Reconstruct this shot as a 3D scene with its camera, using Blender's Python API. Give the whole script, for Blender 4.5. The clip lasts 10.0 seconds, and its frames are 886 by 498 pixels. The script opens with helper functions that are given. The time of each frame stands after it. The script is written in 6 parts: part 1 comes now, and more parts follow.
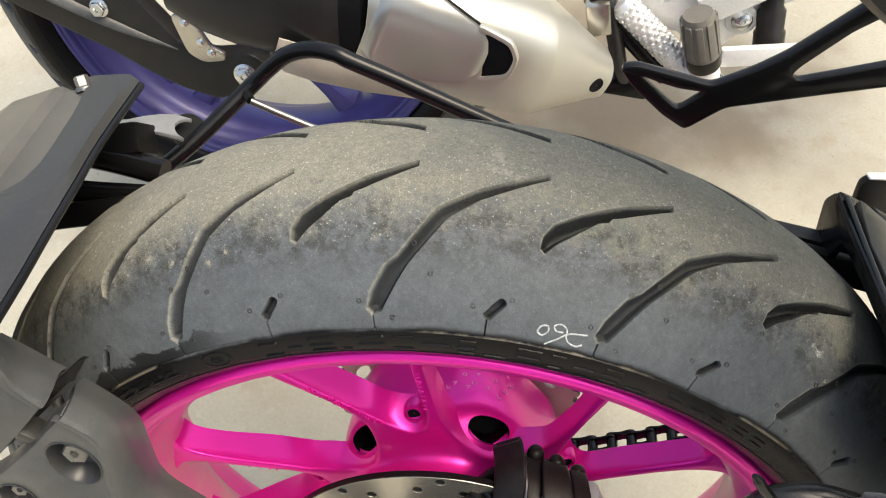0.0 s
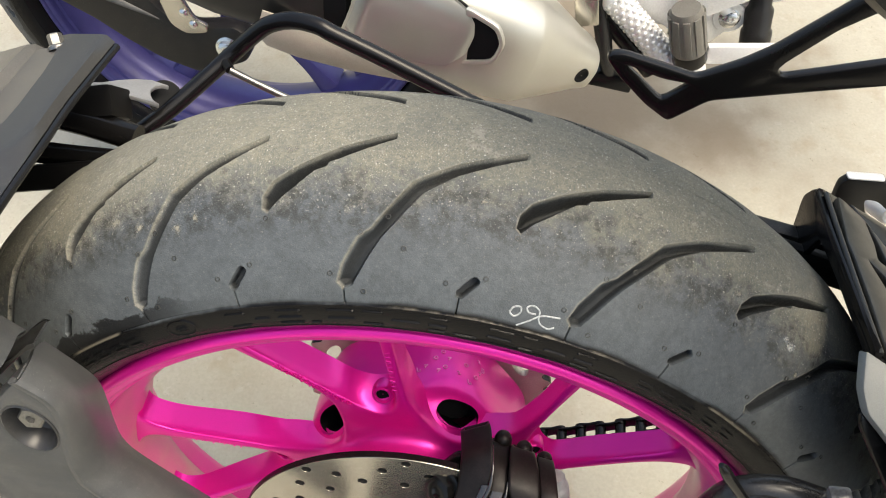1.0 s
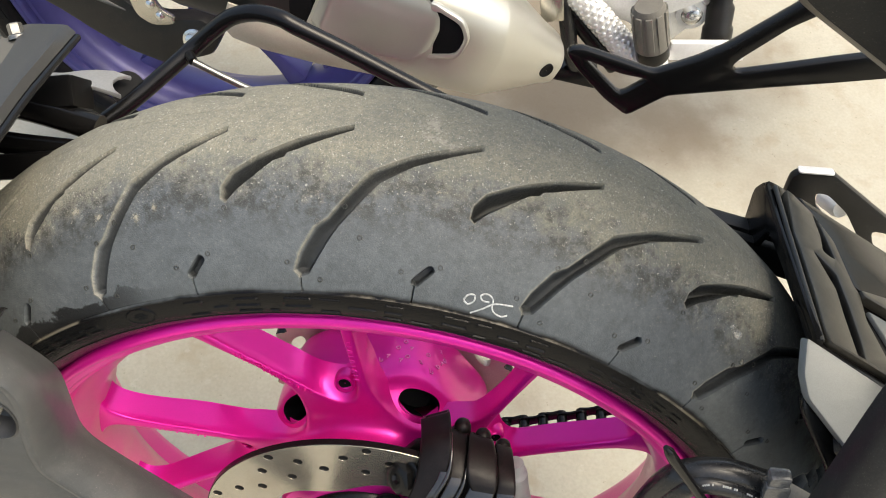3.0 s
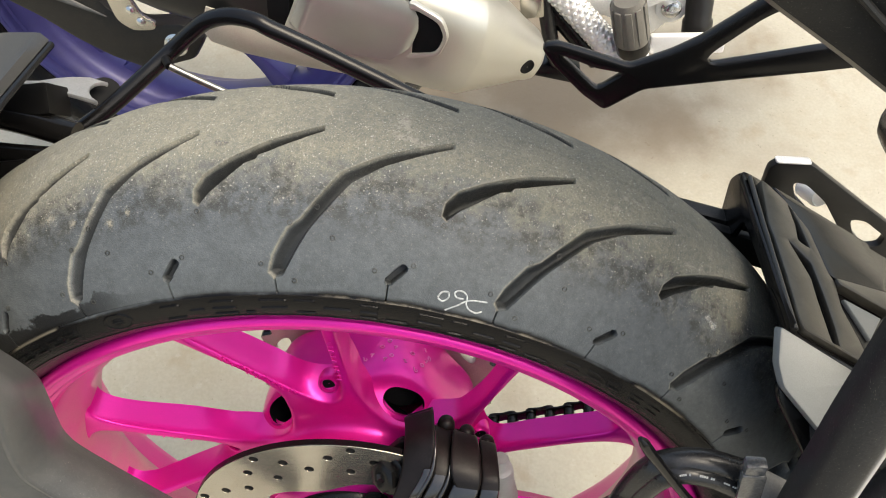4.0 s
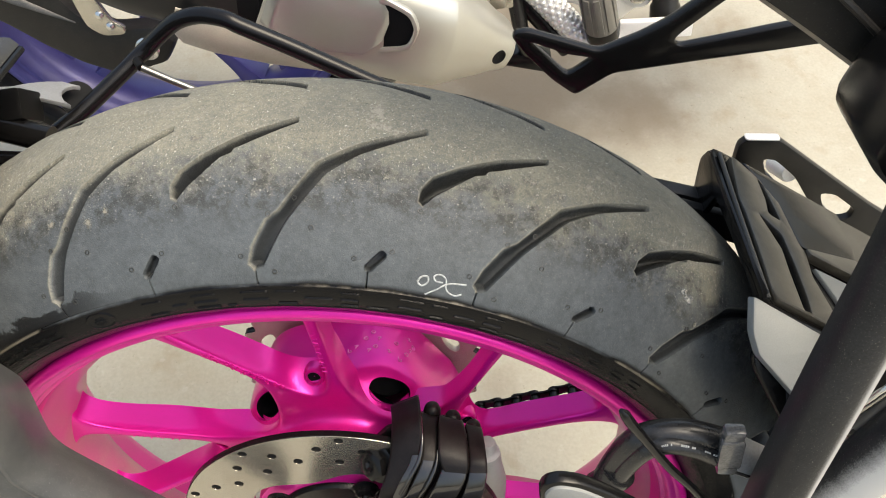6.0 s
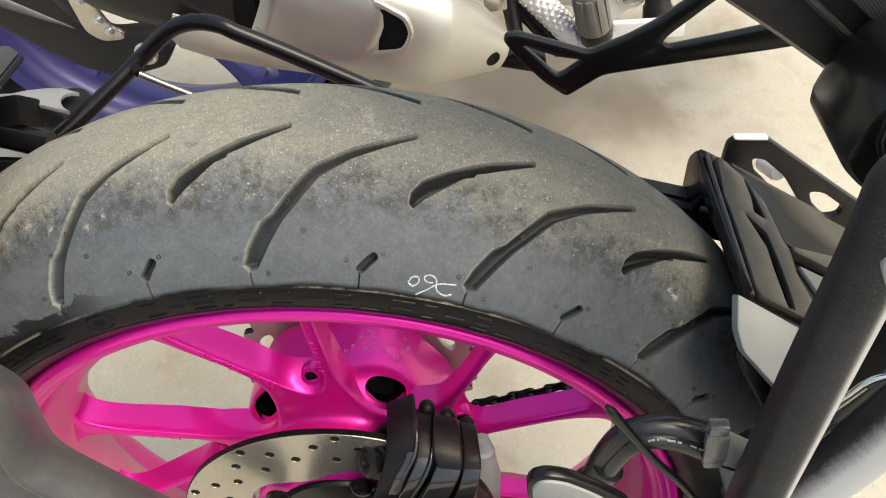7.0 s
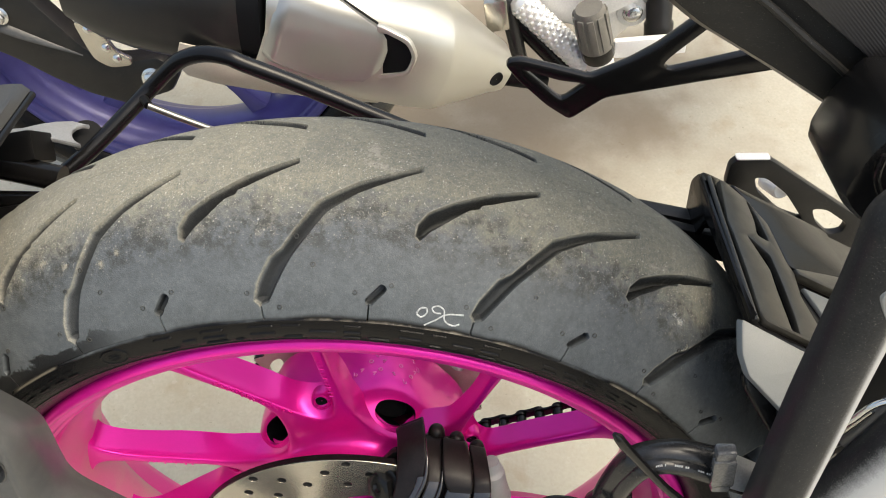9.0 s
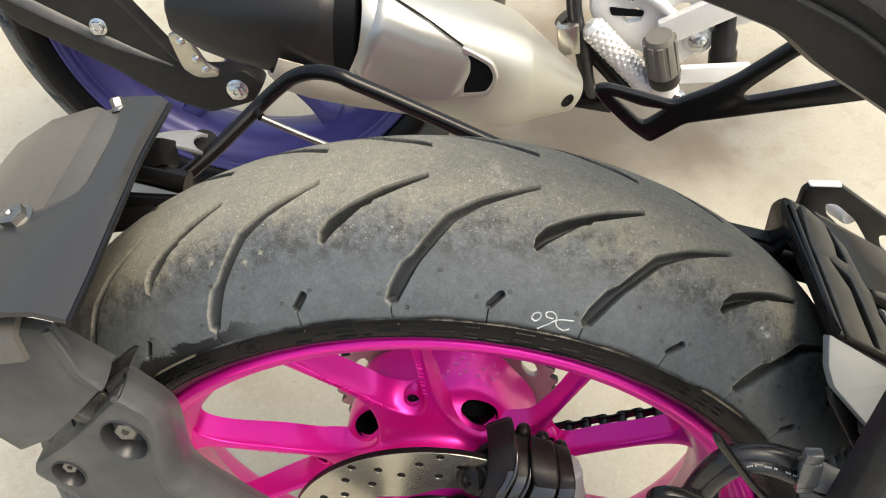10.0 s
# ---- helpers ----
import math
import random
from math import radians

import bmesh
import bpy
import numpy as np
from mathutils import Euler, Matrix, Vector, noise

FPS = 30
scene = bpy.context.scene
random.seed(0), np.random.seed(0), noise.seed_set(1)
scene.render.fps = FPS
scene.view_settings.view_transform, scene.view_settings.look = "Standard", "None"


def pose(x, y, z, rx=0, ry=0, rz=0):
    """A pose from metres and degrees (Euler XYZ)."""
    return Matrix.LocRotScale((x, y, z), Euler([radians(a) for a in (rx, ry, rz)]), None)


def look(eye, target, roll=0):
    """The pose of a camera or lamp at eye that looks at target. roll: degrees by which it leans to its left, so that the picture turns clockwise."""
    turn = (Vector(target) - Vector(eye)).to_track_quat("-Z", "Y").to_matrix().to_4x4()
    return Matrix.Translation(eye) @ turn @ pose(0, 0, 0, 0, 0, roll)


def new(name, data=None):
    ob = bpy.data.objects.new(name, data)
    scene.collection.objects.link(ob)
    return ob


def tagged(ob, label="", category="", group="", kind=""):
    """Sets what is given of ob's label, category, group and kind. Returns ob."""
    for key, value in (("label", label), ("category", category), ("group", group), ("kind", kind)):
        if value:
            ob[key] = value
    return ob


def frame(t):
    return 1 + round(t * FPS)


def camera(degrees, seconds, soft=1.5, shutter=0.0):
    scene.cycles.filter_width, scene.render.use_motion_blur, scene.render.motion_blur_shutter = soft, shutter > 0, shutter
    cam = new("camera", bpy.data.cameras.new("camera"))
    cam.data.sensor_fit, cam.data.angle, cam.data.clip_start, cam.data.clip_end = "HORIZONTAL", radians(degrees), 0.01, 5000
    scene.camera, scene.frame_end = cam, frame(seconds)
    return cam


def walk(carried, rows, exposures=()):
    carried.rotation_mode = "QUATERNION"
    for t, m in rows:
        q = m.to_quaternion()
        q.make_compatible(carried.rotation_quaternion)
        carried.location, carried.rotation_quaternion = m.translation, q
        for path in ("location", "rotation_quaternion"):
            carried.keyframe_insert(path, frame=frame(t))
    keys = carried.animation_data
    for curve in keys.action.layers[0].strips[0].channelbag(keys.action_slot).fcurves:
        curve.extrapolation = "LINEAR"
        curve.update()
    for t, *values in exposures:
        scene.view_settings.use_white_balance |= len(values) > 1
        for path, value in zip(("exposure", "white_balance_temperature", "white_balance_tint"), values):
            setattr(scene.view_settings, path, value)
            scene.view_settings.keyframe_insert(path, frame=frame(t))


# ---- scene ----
from mathutils.geometry import delaunay_2d_cdt

cam = camera(56.58, 10.0, soft=1.0)
LEAN = 14.0  # both motorcycles rest on their side stands
AXLE = (0.3125 - 0.066) * math.cos(radians(LEAN)) + 0.066
BIKE = pose(0, 0, AXLE, -LEAN, 0, 0)  # wheel frame: x ahead, y along the axle, z up in the wheel's plane
ROWS = [
    (0.0, 0.0509, -0.3153, 0.5441, 46.68, 2.52, 5.51),
    (0.5, 0.0568, -0.3184, 0.5387, 46.15, 1.20, 5.29),
    (1.0, 0.0529, -0.3154, 0.5342, 46.16, -0.29, 6.19),
    (1.5, 0.0480, -0.3179, 0.5305, 45.96, -0.81, 6.65),
    (2.0, 0.0503, -0.3185, 0.5313, 45.82, -1.41, 6.09),
    (2.5, 0.0556, -0.3208, 0.5354, 45.82, -1.90, 5.49),
    (4.0, 0.0736, -0.3227, 0.5391, 45.77, -0.72, 3.90),
    (4.5, 0.0748, -0.3241, 0.5367, 45.72, -0.66, 3.15),
    (5.0, 0.0764, -0.3251, 0.5361, 45.70, -0.19, 2.07),
    (5.5, 0.0744, -0.3274, 0.5371, 45.67, 0.01, 1.49),
    (7.0, 0.0822, -0.3368, 0.5455, 45.60, 0.60, 1.12),
    (7.5, 0.0843, -0.3372, 0.5508, 45.57, 1.13, 0.70),
    (8.0, 0.0892, -0.3311, 0.5518, 45.58, 1.72, 0.23),
    (8.5, 0.0865, -0.3319, 0.5560, 45.80, 1.78, 0.36),
    (9.0, 0.0820, -0.3336, 0.5581, 46.15, 1.57, 0.78),
    (9.5, 0.0705, -0.3401, 0.5557, 46.34, 0.67, 1.87),
    (10.0, 0.0330, -0.3657, 0.5857, 47.07, 1.06, 3.22),
]
EXPOSE = 0.64
walk(cam, [(t, BIKE @ pose(*p)) for t, *p in ROWS], [(0.0, EXPOSE, 7000, 5), (10.0, EXPOSE, 7000, 5)])

# ---- light: open shade under a bright, hazy sky ----
world = bpy.data.worlds.new("world")
scene.world = world
world.use_nodes = True
wn = world.node_tree
sky = wn.nodes.new("ShaderNodeTexSky")
sky.sky_type = "NISHITA"
sky.sun_disc = False
sky.sun_elevation, sky.sun_rotation = radians(63.5), radians(92)
sky.air_density, sky.dust_density, sky.ozone_density = 1.0, 6.0, 0.6
wn.nodes["Background"].inputs[1].default_value = 0.235
wn.links.new(sky.outputs[0], wn.nodes["Background"].inputs[0])
sun = new("sun", bpy.data.lights.new("sun", "SUN"))
sun.data.energy, sun.data.angle, sun.data.color = 1.15, radians(36), (1.0, 0.96, 0.90)
sun.matrix_world = look((1.30, -0.04, 2.6), (0, 0, 0))


# ---- materials ----
def shader(name, color, rough=0.5, metal=0.0, coat=0.0, grain=0.0, grain_size=900.0, mottle=0.0, mottle_size=30.0, tint=None, bump=0.0, spec=0.5, speck=0.0, coat_rough=0.07):
    """Principled surface with two scales of variation: broad stains (mottle, towards tint) and fine grain."""
    m = bpy.data.materials.new(name)
    m.use_nodes = True
    t = m.node_tree
    b = t.nodes["Principled BSDF"]
    b.inputs["Roughness"].default_value = rough
    b.inputs["Metallic"].default_value = metal
    b.inputs["Coat Weight"].default_value = coat
    b.inputs["Coat Roughness"].default_value = coat_rough
    b.inputs["Specular IOR Level"].default_value = spec
    co = t.nodes.new("ShaderNodeTexCoord")
    n1, n2 = t.nodes.new("ShaderNodeTexNoise"), t.nodes.new("ShaderNodeTexNoise")
    n1.inputs["Scale"].default_value, n1.inputs["Detail"].default_value, n1.inputs["Roughness"].default_value = mottle_size, 6, 0.65
    n2.inputs["Scale"].default_value, n2.inputs["Detail"].default_value = grain_size, 3
    for n in (n1, n2):
        t.links.new(co.outputs["Object"], n.inputs["Vector"])
    ramp = t.nodes.new("ShaderNodeMapRange")
    ramp.inputs["From Min"].default_value, ramp.inputs["From Max"].default_value = 0.42, 0.68
    ramp.inputs["To Max"].default_value = mottle
    t.links.new(n1.outputs[0], ramp.inputs[0])
    mix = t.nodes.new("ShaderNodeMix")
    mix.data_type = "RGBA"
    mix.inputs["A"].default_value = (*color, 1)
    mix.inputs["B"].default_value = (*(tint or [c * 0.6 for c in color]), 1)
    t.links.new(ramp.outputs[0], mix.inputs["Factor"])
    gr = t.nodes.new("ShaderNodeMapRange")
    gr.inputs["From Min"].default_value, gr.inputs["From Max"].default_value = 0.3, 0.7
    gr.inputs["To Min"].default_value, gr.inputs["To Max"].default_value = 1 - grain, 1 + grain
    t.links.new(n2.outputs[0], gr.inputs[0])
    mul = t.nodes.new("ShaderNodeVectorMath")
    mul.operation = "SCALE"
    t.links.new(mix.outputs["Result"], mul.inputs[0])
    t.links.new(gr.outputs[0], mul.inputs["Scale"])
    out = mul.outputs[0]
    if speck:  # grains of pale dust
        n3, rp3, mx3 = (t.nodes.new(k) for k in ("ShaderNodeTexNoise", "ShaderNodeMapRange", "ShaderNodeMix"))
        n3.inputs["Scale"].default_value, n3.inputs["Detail"].default_value = 2100, 1
        rp3.inputs["From Min"].default_value, rp3.inputs["From Max"].default_value, rp3.inputs["To Max"].default_value = 0.70, 0.77, speck
        mx3.data_type = "RGBA"
        mx3.inputs["B"].default_value = (0.42, 0.40, 0.35, 1)
        t.links.new(co.outputs["Object"], n3.inputs["Vector"])
        t.links.new(n3.outputs[0], rp3.inputs[0])
        t.links.new(rp3.outputs[0], mx3.inputs["Factor"])
        t.links.new(out, mx3.inputs["A"])
        out = mx3.outputs["Result"]
    t.links.new(out, b.inputs["Base Color"])
    if bump:
        bm_ = t.nodes.new("ShaderNodeBump")
        bm_.inputs["Strength"].default_value, bm_.inputs["Distance"].default_value = bump, 0.0006
        t.links.new(n2.outputs[0], bm_.inputs["Height"])
        t.links.new(bm_.outputs[0], b.inputs["Normal"])
    return m


def tyre_rubber(name, dusty=1.0):
    """Black rubber: a worn, dusty crown, a lightly filmed shoulder and a dust-free dark bead band, by the distance
    across the tread; grooves are painted darker with depth.
    """
    m = shader(name, (0.03, 0.032, 0.034), 0.5, spec=0.22)
    t = m.node_tree
    b = t.nodes["Principled BSDF"]
    co = t.nodes.new("ShaderNodeTexCoord")
    at = t.nodes.new("ShaderNodeAttribute")
    at.attribute_name = "across"

    def node(kind, **values):
        n = t.nodes.new(kind)
        for k, v in values.items():
            n.inputs[k].default_value = v
        return n

    def noise_of(scale, detail=5, rough=0.6):
        n = node("ShaderNodeTexNoise", Scale=scale, Detail=detail, Roughness=rough)
        t.links.new(co.outputs["Object"], n.inputs["Vector"])
        return n.outputs[0]

    def maths(op, a, c):
        n = t.nodes.new("ShaderNodeMath")
        n.operation = op
        for k, v in enumerate((a, c)):
            if isinstance(v, (int, float)):
                n.inputs[k].default_value = v
            else:
                t.links.new(v, n.inputs[k])
        return n.outputs[0]

    def ramp(value, a, c, lo=0.0, hi=1.0):
        n = node("ShaderNodeMapRange", **{"From Min": a, "From Max": c, "To Min": lo, "To Max": hi})
        n.interpolation_type = "SMOOTHSTEP"
        t.links.new(value, n.inputs[0])
        return n.outputs[0]

    def mixed(fac, a, c):
        n = t.nodes.new("ShaderNodeMix")
        n.data_type = "RGBA"
        t.links.new(fac, n.inputs["Factor"])
        for k, v in (("A", a), ("B", c)):
            if isinstance(v, tuple):
                n.inputs[k].default_value = (*v, 1)
            else:
                t.links.new(v, n.inputs[k])
        return n.outputs["Result"]

    across = maths("ABSOLUTE", at.outputs["Fac"], 0)
    broad, mid, fine, grit = noise_of(20), noise_of(85, 7, 0.72), noise_of(380, 5, 0.75), noise_of(1300, 2)
    tiny = noise_of(2600, 2)
    # crown dust, fading out with ragged edges over the shoulder
    edge = maths("ADD", across, maths("MULTIPLY", maths("SUBTRACT", mid, 0.5), 0.060))
    edge = maths("ADD", edge, maths("MULTIPLY", maths("SUBTRACT", broad, 0.5), 0.035))
    crown = ramp(edge, 0.022, 0.055, 1.0, 0.0)
    speck = maths("MULTIPLY", ramp(fine, 0.34, 0.64, 0.62, 1.0), ramp(grit, 0.32, 0.62, 0.66, 1.05))
    dust = maths("MULTIPLY", maths("MULTIPLY", crown, speck), 0.85 * dusty)
    dust = maths("MULTIPLY", dust, ramp(noise_of(42, 6, 0.7), 0.36, 0.62, 0.84, 1.08))
    # Grooves hold less dust; their shade is put into the colour too.
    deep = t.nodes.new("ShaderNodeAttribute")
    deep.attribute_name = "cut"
    groove_shade = ramp(deep.outputs["Fac"], 0.10, 0.60, 1.0, 0.12)
    dust = maths("MULTIPLY", dust, groove_shade)
    film_shade = ramp(deep.outputs["Fac"], 0.10, 0.60, 1.0, 0.28)
    film = ramp(maths("ADD", across, maths("MULTIPLY", maths("SUBTRACT", broad, 0.5), 0.010)), 0.0905, 0.0940, 0.585 * dusty, 0.0)
    film = maths("MULTIPLY", film, ramp(mid, 0.30, 0.70, 0.84, 1.12))
    film = maths("MULTIPLY", film, ramp(fine, 0.3, 0.7, 0.85, 1.12))
    film = maths("MULTIPLY", film, film_shade)
    # a wet-looking strip above the bead, with a ragged upper edge, on the rear part of the sidewall
    turn_at = t.nodes.new("ShaderNodeAttribute")
    turn_at.attribute_name = "around"
    wet = ramp(maths("ADD", across, maths("MULTIPLY", maths("SUBTRACT", noise_of(34, 6, 0.7), 0.5), 0.026)), 0.0845, 0.0865)
    wet = maths("MULTIPLY", wet, ramp(turn_at.outputs["Fac"], -14.0, -30.0, 0.0, 0.92))
    wet = maths("MULTIPLY", wet, ramp(across, 0.0930, 0.0940, 1.0, 0.0))
    film = maths("MULTIPLY", film, ramp(wet, 0.0, 1.0, 1.0, 0.05))
    t.links.new(ramp(across, 0.0915, 0.0940, 0.24, 0.14), b.inputs["Specular IOR Level"])
    # isolated splashes of dried mud, and darker rubbed patches at the edge of the dust
    splash = maths("MULTIPLY", ramp(noise_of(60, 8, 0.8), 0.595, 0.635), ramp(edge, 0.030, 0.064, 0.75, 0.0))
    rubbed = maths("MULTIPLY", ramp(noise_of(105, 8, 0.78), 0.44, 0.62), ramp(across, 0.026, 0.040, 0.0, 0.78))
    rubbed = maths("MULTIPLY", rubbed, maths("MULTIPLY", ramp(across, 0.050, 0.066, 1.0, 0.15), ramp(across, 0.090, 0.093, 1.0, 0.0)))
    colour = mixed(film, (0.0045, 0.0046, 0.0050), (0.136, 0.153, 0.163))
    colour = mixed(dust, colour, (0.247, 0.234, 0.176))
    colour = mixed(maths("MULTIPLY", splash, groove_shade), colour, (0.30, 0.285, 0.235))
    colour = mixed(maths("MULTIPLY", rubbed, groove_shade), colour, (0.030, 0.030, 0.028))
    sparkle = maths("MULTIPLY", ramp(tiny, 0.65, 0.69), ramp(across, 0.018, 0.062, 0.75, 0.12))
    sparkle = maths("MULTIPLY", sparkle, ramp(across, 0.088, 0.092, 1.0, 0.0))
    colour = mixed(maths("MULTIPLY", sparkle, groove_shade), colour, (0.62, 0.60, 0.53))
    coarse = maths("MULTIPLY", ramp(noise_of(820, 2), 0.655, 0.70), ramp(across, 0.020, 0.066, 0.85, 0.10))
    coarse = maths("MULTIPLY", coarse, ramp(across, 0.080, 0.090, 1.0, 0.0))
    colour = mixed(maths("MULTIPLY", coarse, groove_shade), colour, (0.50, 0.485, 0.42))
    pit = maths("MULTIPLY", ramp(grit, 0.36, 0.28), maths("MULTIPLY", ramp(across, 0.02, 0.05, 0.55, 0.1), ramp(across, 0.090, 0.093, 1.0, 0.0)))
    colour = mixed(pit, colour, (0.04, 0.038, 0.034))
    # the ridge where sidewall and bead band meet is scuffed pale in places
    scuff = maths("MULTIPLY", ramp(across, 0.0925, 0.0940), ramp(across, 0.0950, 0.0940))
    colour = mixed(maths("MULTIPLY", scuff, ramp(broad, 0.52, 0.62, 0.0, 0.42)), colour, (0.26, 0.235, 0.185))
    worn = t.nodes.new("ShaderNodeAttribute")
    worn.attribute_name = "worn_edge"
    colour = mixed(maths("MULTIPLY", worn.outputs["Fac"], ramp(fine, 0.30, 0.62, 0.20, 0.65)), colour, (0.235, 0.222, 0.178))
    t.links.new(colour, b.inputs["Base Color"])
    rough = maths("MULTIPLY", ramp(dust, 0.0, 0.6, 0.50, 0.9), ramp(across, 0.0915, 0.0940, 1.0, 0.25))
    t.links.new(rough, b.inputs["Roughness"])
    h = maths("ADD", maths("MULTIPLY", maths("MULTIPLY", fine, crown), 1.0), maths("MULTIPLY", grit, 0.35))
    bp = node("ShaderNodeBump", Strength=0.75, Distance=0.0009)
    t.links.new(h, bp.inputs["Height"])
    t.links.new(bp.outputs[0], b.inputs["Normal"])
    return m


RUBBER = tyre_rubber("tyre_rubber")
RUBBER_FAR = tyre_rubber("tyre_rubber_far", 0.7)
PINK = shader("magenta_paint", (0.77, 0.0115, 0.330), 0.30, 0.48, 0.32, grain=0.10, grain_size=2200, mottle=0.25, mottle_size=45, tint=(0.66, 0.010, 0.29), bump=0.05, spec=0.2, coat_rough=0.16)
# Barrel paint with the floor's pale reflection put into its colour.
PINK_REFLECTION = shader("pale_reflection_magenta", (0.62, 0.075, 0.27), 0.42, 0.1, 0.35, grain=0.10, grain_size=1500, mottle=0.9, mottle_size=14, tint=(0.56, 0.20, 0.26), coat_rough=0.10)
# Worn edges of the cast marks and the light on them, painted as one.
PINK_PALE = shader('worn_lit_magenta', (0.80, 0.16, 0.48), 0.4, 0.2, 0.3)
BLUE = shader("blue_paint", (0.038, 0.036, 0.165), 0.42, 0.25, 0.12, grain=0.08, mottle=0.4)
BLACK_TUBE = shader("black_enamel", (0.0045, 0.0045, 0.005), 0.26, 0.0, 0.12, spec=0.2, mottle=0.3, tint=(0.010, 0.0095, 0.009), coat_rough=0.12)
BLACK_PART = shader("black_paint", (0.0045, 0.0045, 0.0047), 0.23, spec=0.24, grain=0.2, mottle=0.3, tint=(0.014, 0.013, 0.012), bump=0.05)
PLASTIC = shader("black_plastic", (0.011, 0.011, 0.0107), 0.36, spec=0.28, grain=0.22, grain_size=1600, mottle=0.5, mottle_size=40, tint=(0.024, 0.022, 0.019), bump=0.12, speck=0.25)
PLASTIC_DUSTY = shader("dusty_grey_plastic", (0.050, 0.0525, 0.0535), 0.33, spec=0.26, speck=0.45, grain=0.14, grain_size=1500, mottle=0.8, mottle_size=24, tint=(0.086, 0.087, 0.085), bump=0.16)
GREY_PANEL = shader("grey_panel", (0.195, 0.203, 0.198), 0.5, grain=0.08, grain_size=1800, mottle=0.2)
FRAME_PAINT = shader("satin_frame_paint", (0.0145, 0.0157, 0.0175), 0.40, spec=0.17, grain=0.3, grain_size=1300, mottle=0.5, mottle_size=25, tint=(0.034, 0.0345, 0.036), bump=0.1, speck=0.45)
PAD_SILVER = shader("dull_silver_panel", (0.36, 0.365, 0.350), 0.30, 0.75, 0.1, grain=0.06, grain_size=2500, mottle=0.4, mottle_size=18, tint=(0.31, 0.305, 0.275))
SILVER = shader("silver_paint", (0.46, 0.458, 0.418), 0.34, 0.68, 0.1, grain=0.06, grain_size=2500, mottle=0.35, mottle_size=18, tint=(0.42, 0.405, 0.34))
ALLOY = shader("cast_alloy", (0.74, 0.745, 0.74), 0.34, 0.25, grain=0.08, mottle=0.3, tint=(0.58, 0.575, 0.55))
CHROME = shader("bright_chrome", (0.62, 0.62, 0.60), 0.24, 1.0, mottle=0.3, tint=(0.5, 0.49, 0.46))
STEEL = shader("worn_steel", (0.48, 0.455, 0.40), 0.24, 0.9, grain=0.15, grain_size=1400, mottle=0.5, tint=(0.33, 0.30, 0.25))
DARK_CAN = shader("dark_muffler", (0.013, 0.0135, 0.014), 0.34, 0.1, spec=0.3, grain=0.1, mottle=0.4, tint=(0.022, 0.021, 0.019))
# Plain black for inserts; in holes and gaps it paints their shade.
INSERT_AND_SHADE = shader("black_insert_and_shade", (0.0035, 0.004, 0.005), 0.6, spec=0.12)
DULL_STEEL = shader("dull_dusty_steel", (0.52, 0.48, 0.40), 0.5, 0.35, grain=0.12, mottle=0.5, tint=(0.36, 0.31, 0.25))
CALIPER = shader("worn_black_casting", (0.0075, 0.0060, 0.0057), 0.40, spec=0.20, grain=0.2, grain_size=900, mottle=0.7, mottle_size=90, tint=(0.017, 0.0135, 0.0125), bump=0.08)
RIB_GLOSS = shader("polished_black_edge", (0.012, 0.011, 0.011), 0.13, 0.0, 0.6, spec=0.55, mottle=0.4, mottle_size=80, tint=(0.03, 0.028, 0.026))
CLEAR_GREY = shader("smoky_plastic", (0.070, 0.070, 0.068), 0.24, 0.0, 0.4, mottle=0.6, mottle_size=120, tint=(0.15, 0.15, 0.147), grain=0.2)
HOSE = shader("hose_rubber", (0.014, 0.0143, 0.0148), 0.27, spec=0.42, mottle=0.5, mottle_size=60, tint=(0.028, 0.027, 0.026), grain=0.2, speck=0.3)
WHITE_BOOT = shader("pale_grey_rubber", (0.36, 0.36, 0.35), 0.5, mottle=0.4, mottle_size=60)
CHALK = shader("chalk", (0.43, 0.45, 0.45), 0.9, mottle=0.9, mottle_size=700, tint=(0.12, 0.13, 0.13))
PRINT = shader("white_print", (0.5, 0.5, 0.48), 0.6, mottle=0.5, mottle_size=600, tint=(0.1, 0.1, 0.1))
GROUND = shader("stained_concrete", (0.332, 0.320, 0.267), 0.82, grain=0.055, grain_size=260, mottle=0.75, mottle_size=9, tint=(0.285, 0.262, 0.205), bump=0.2)


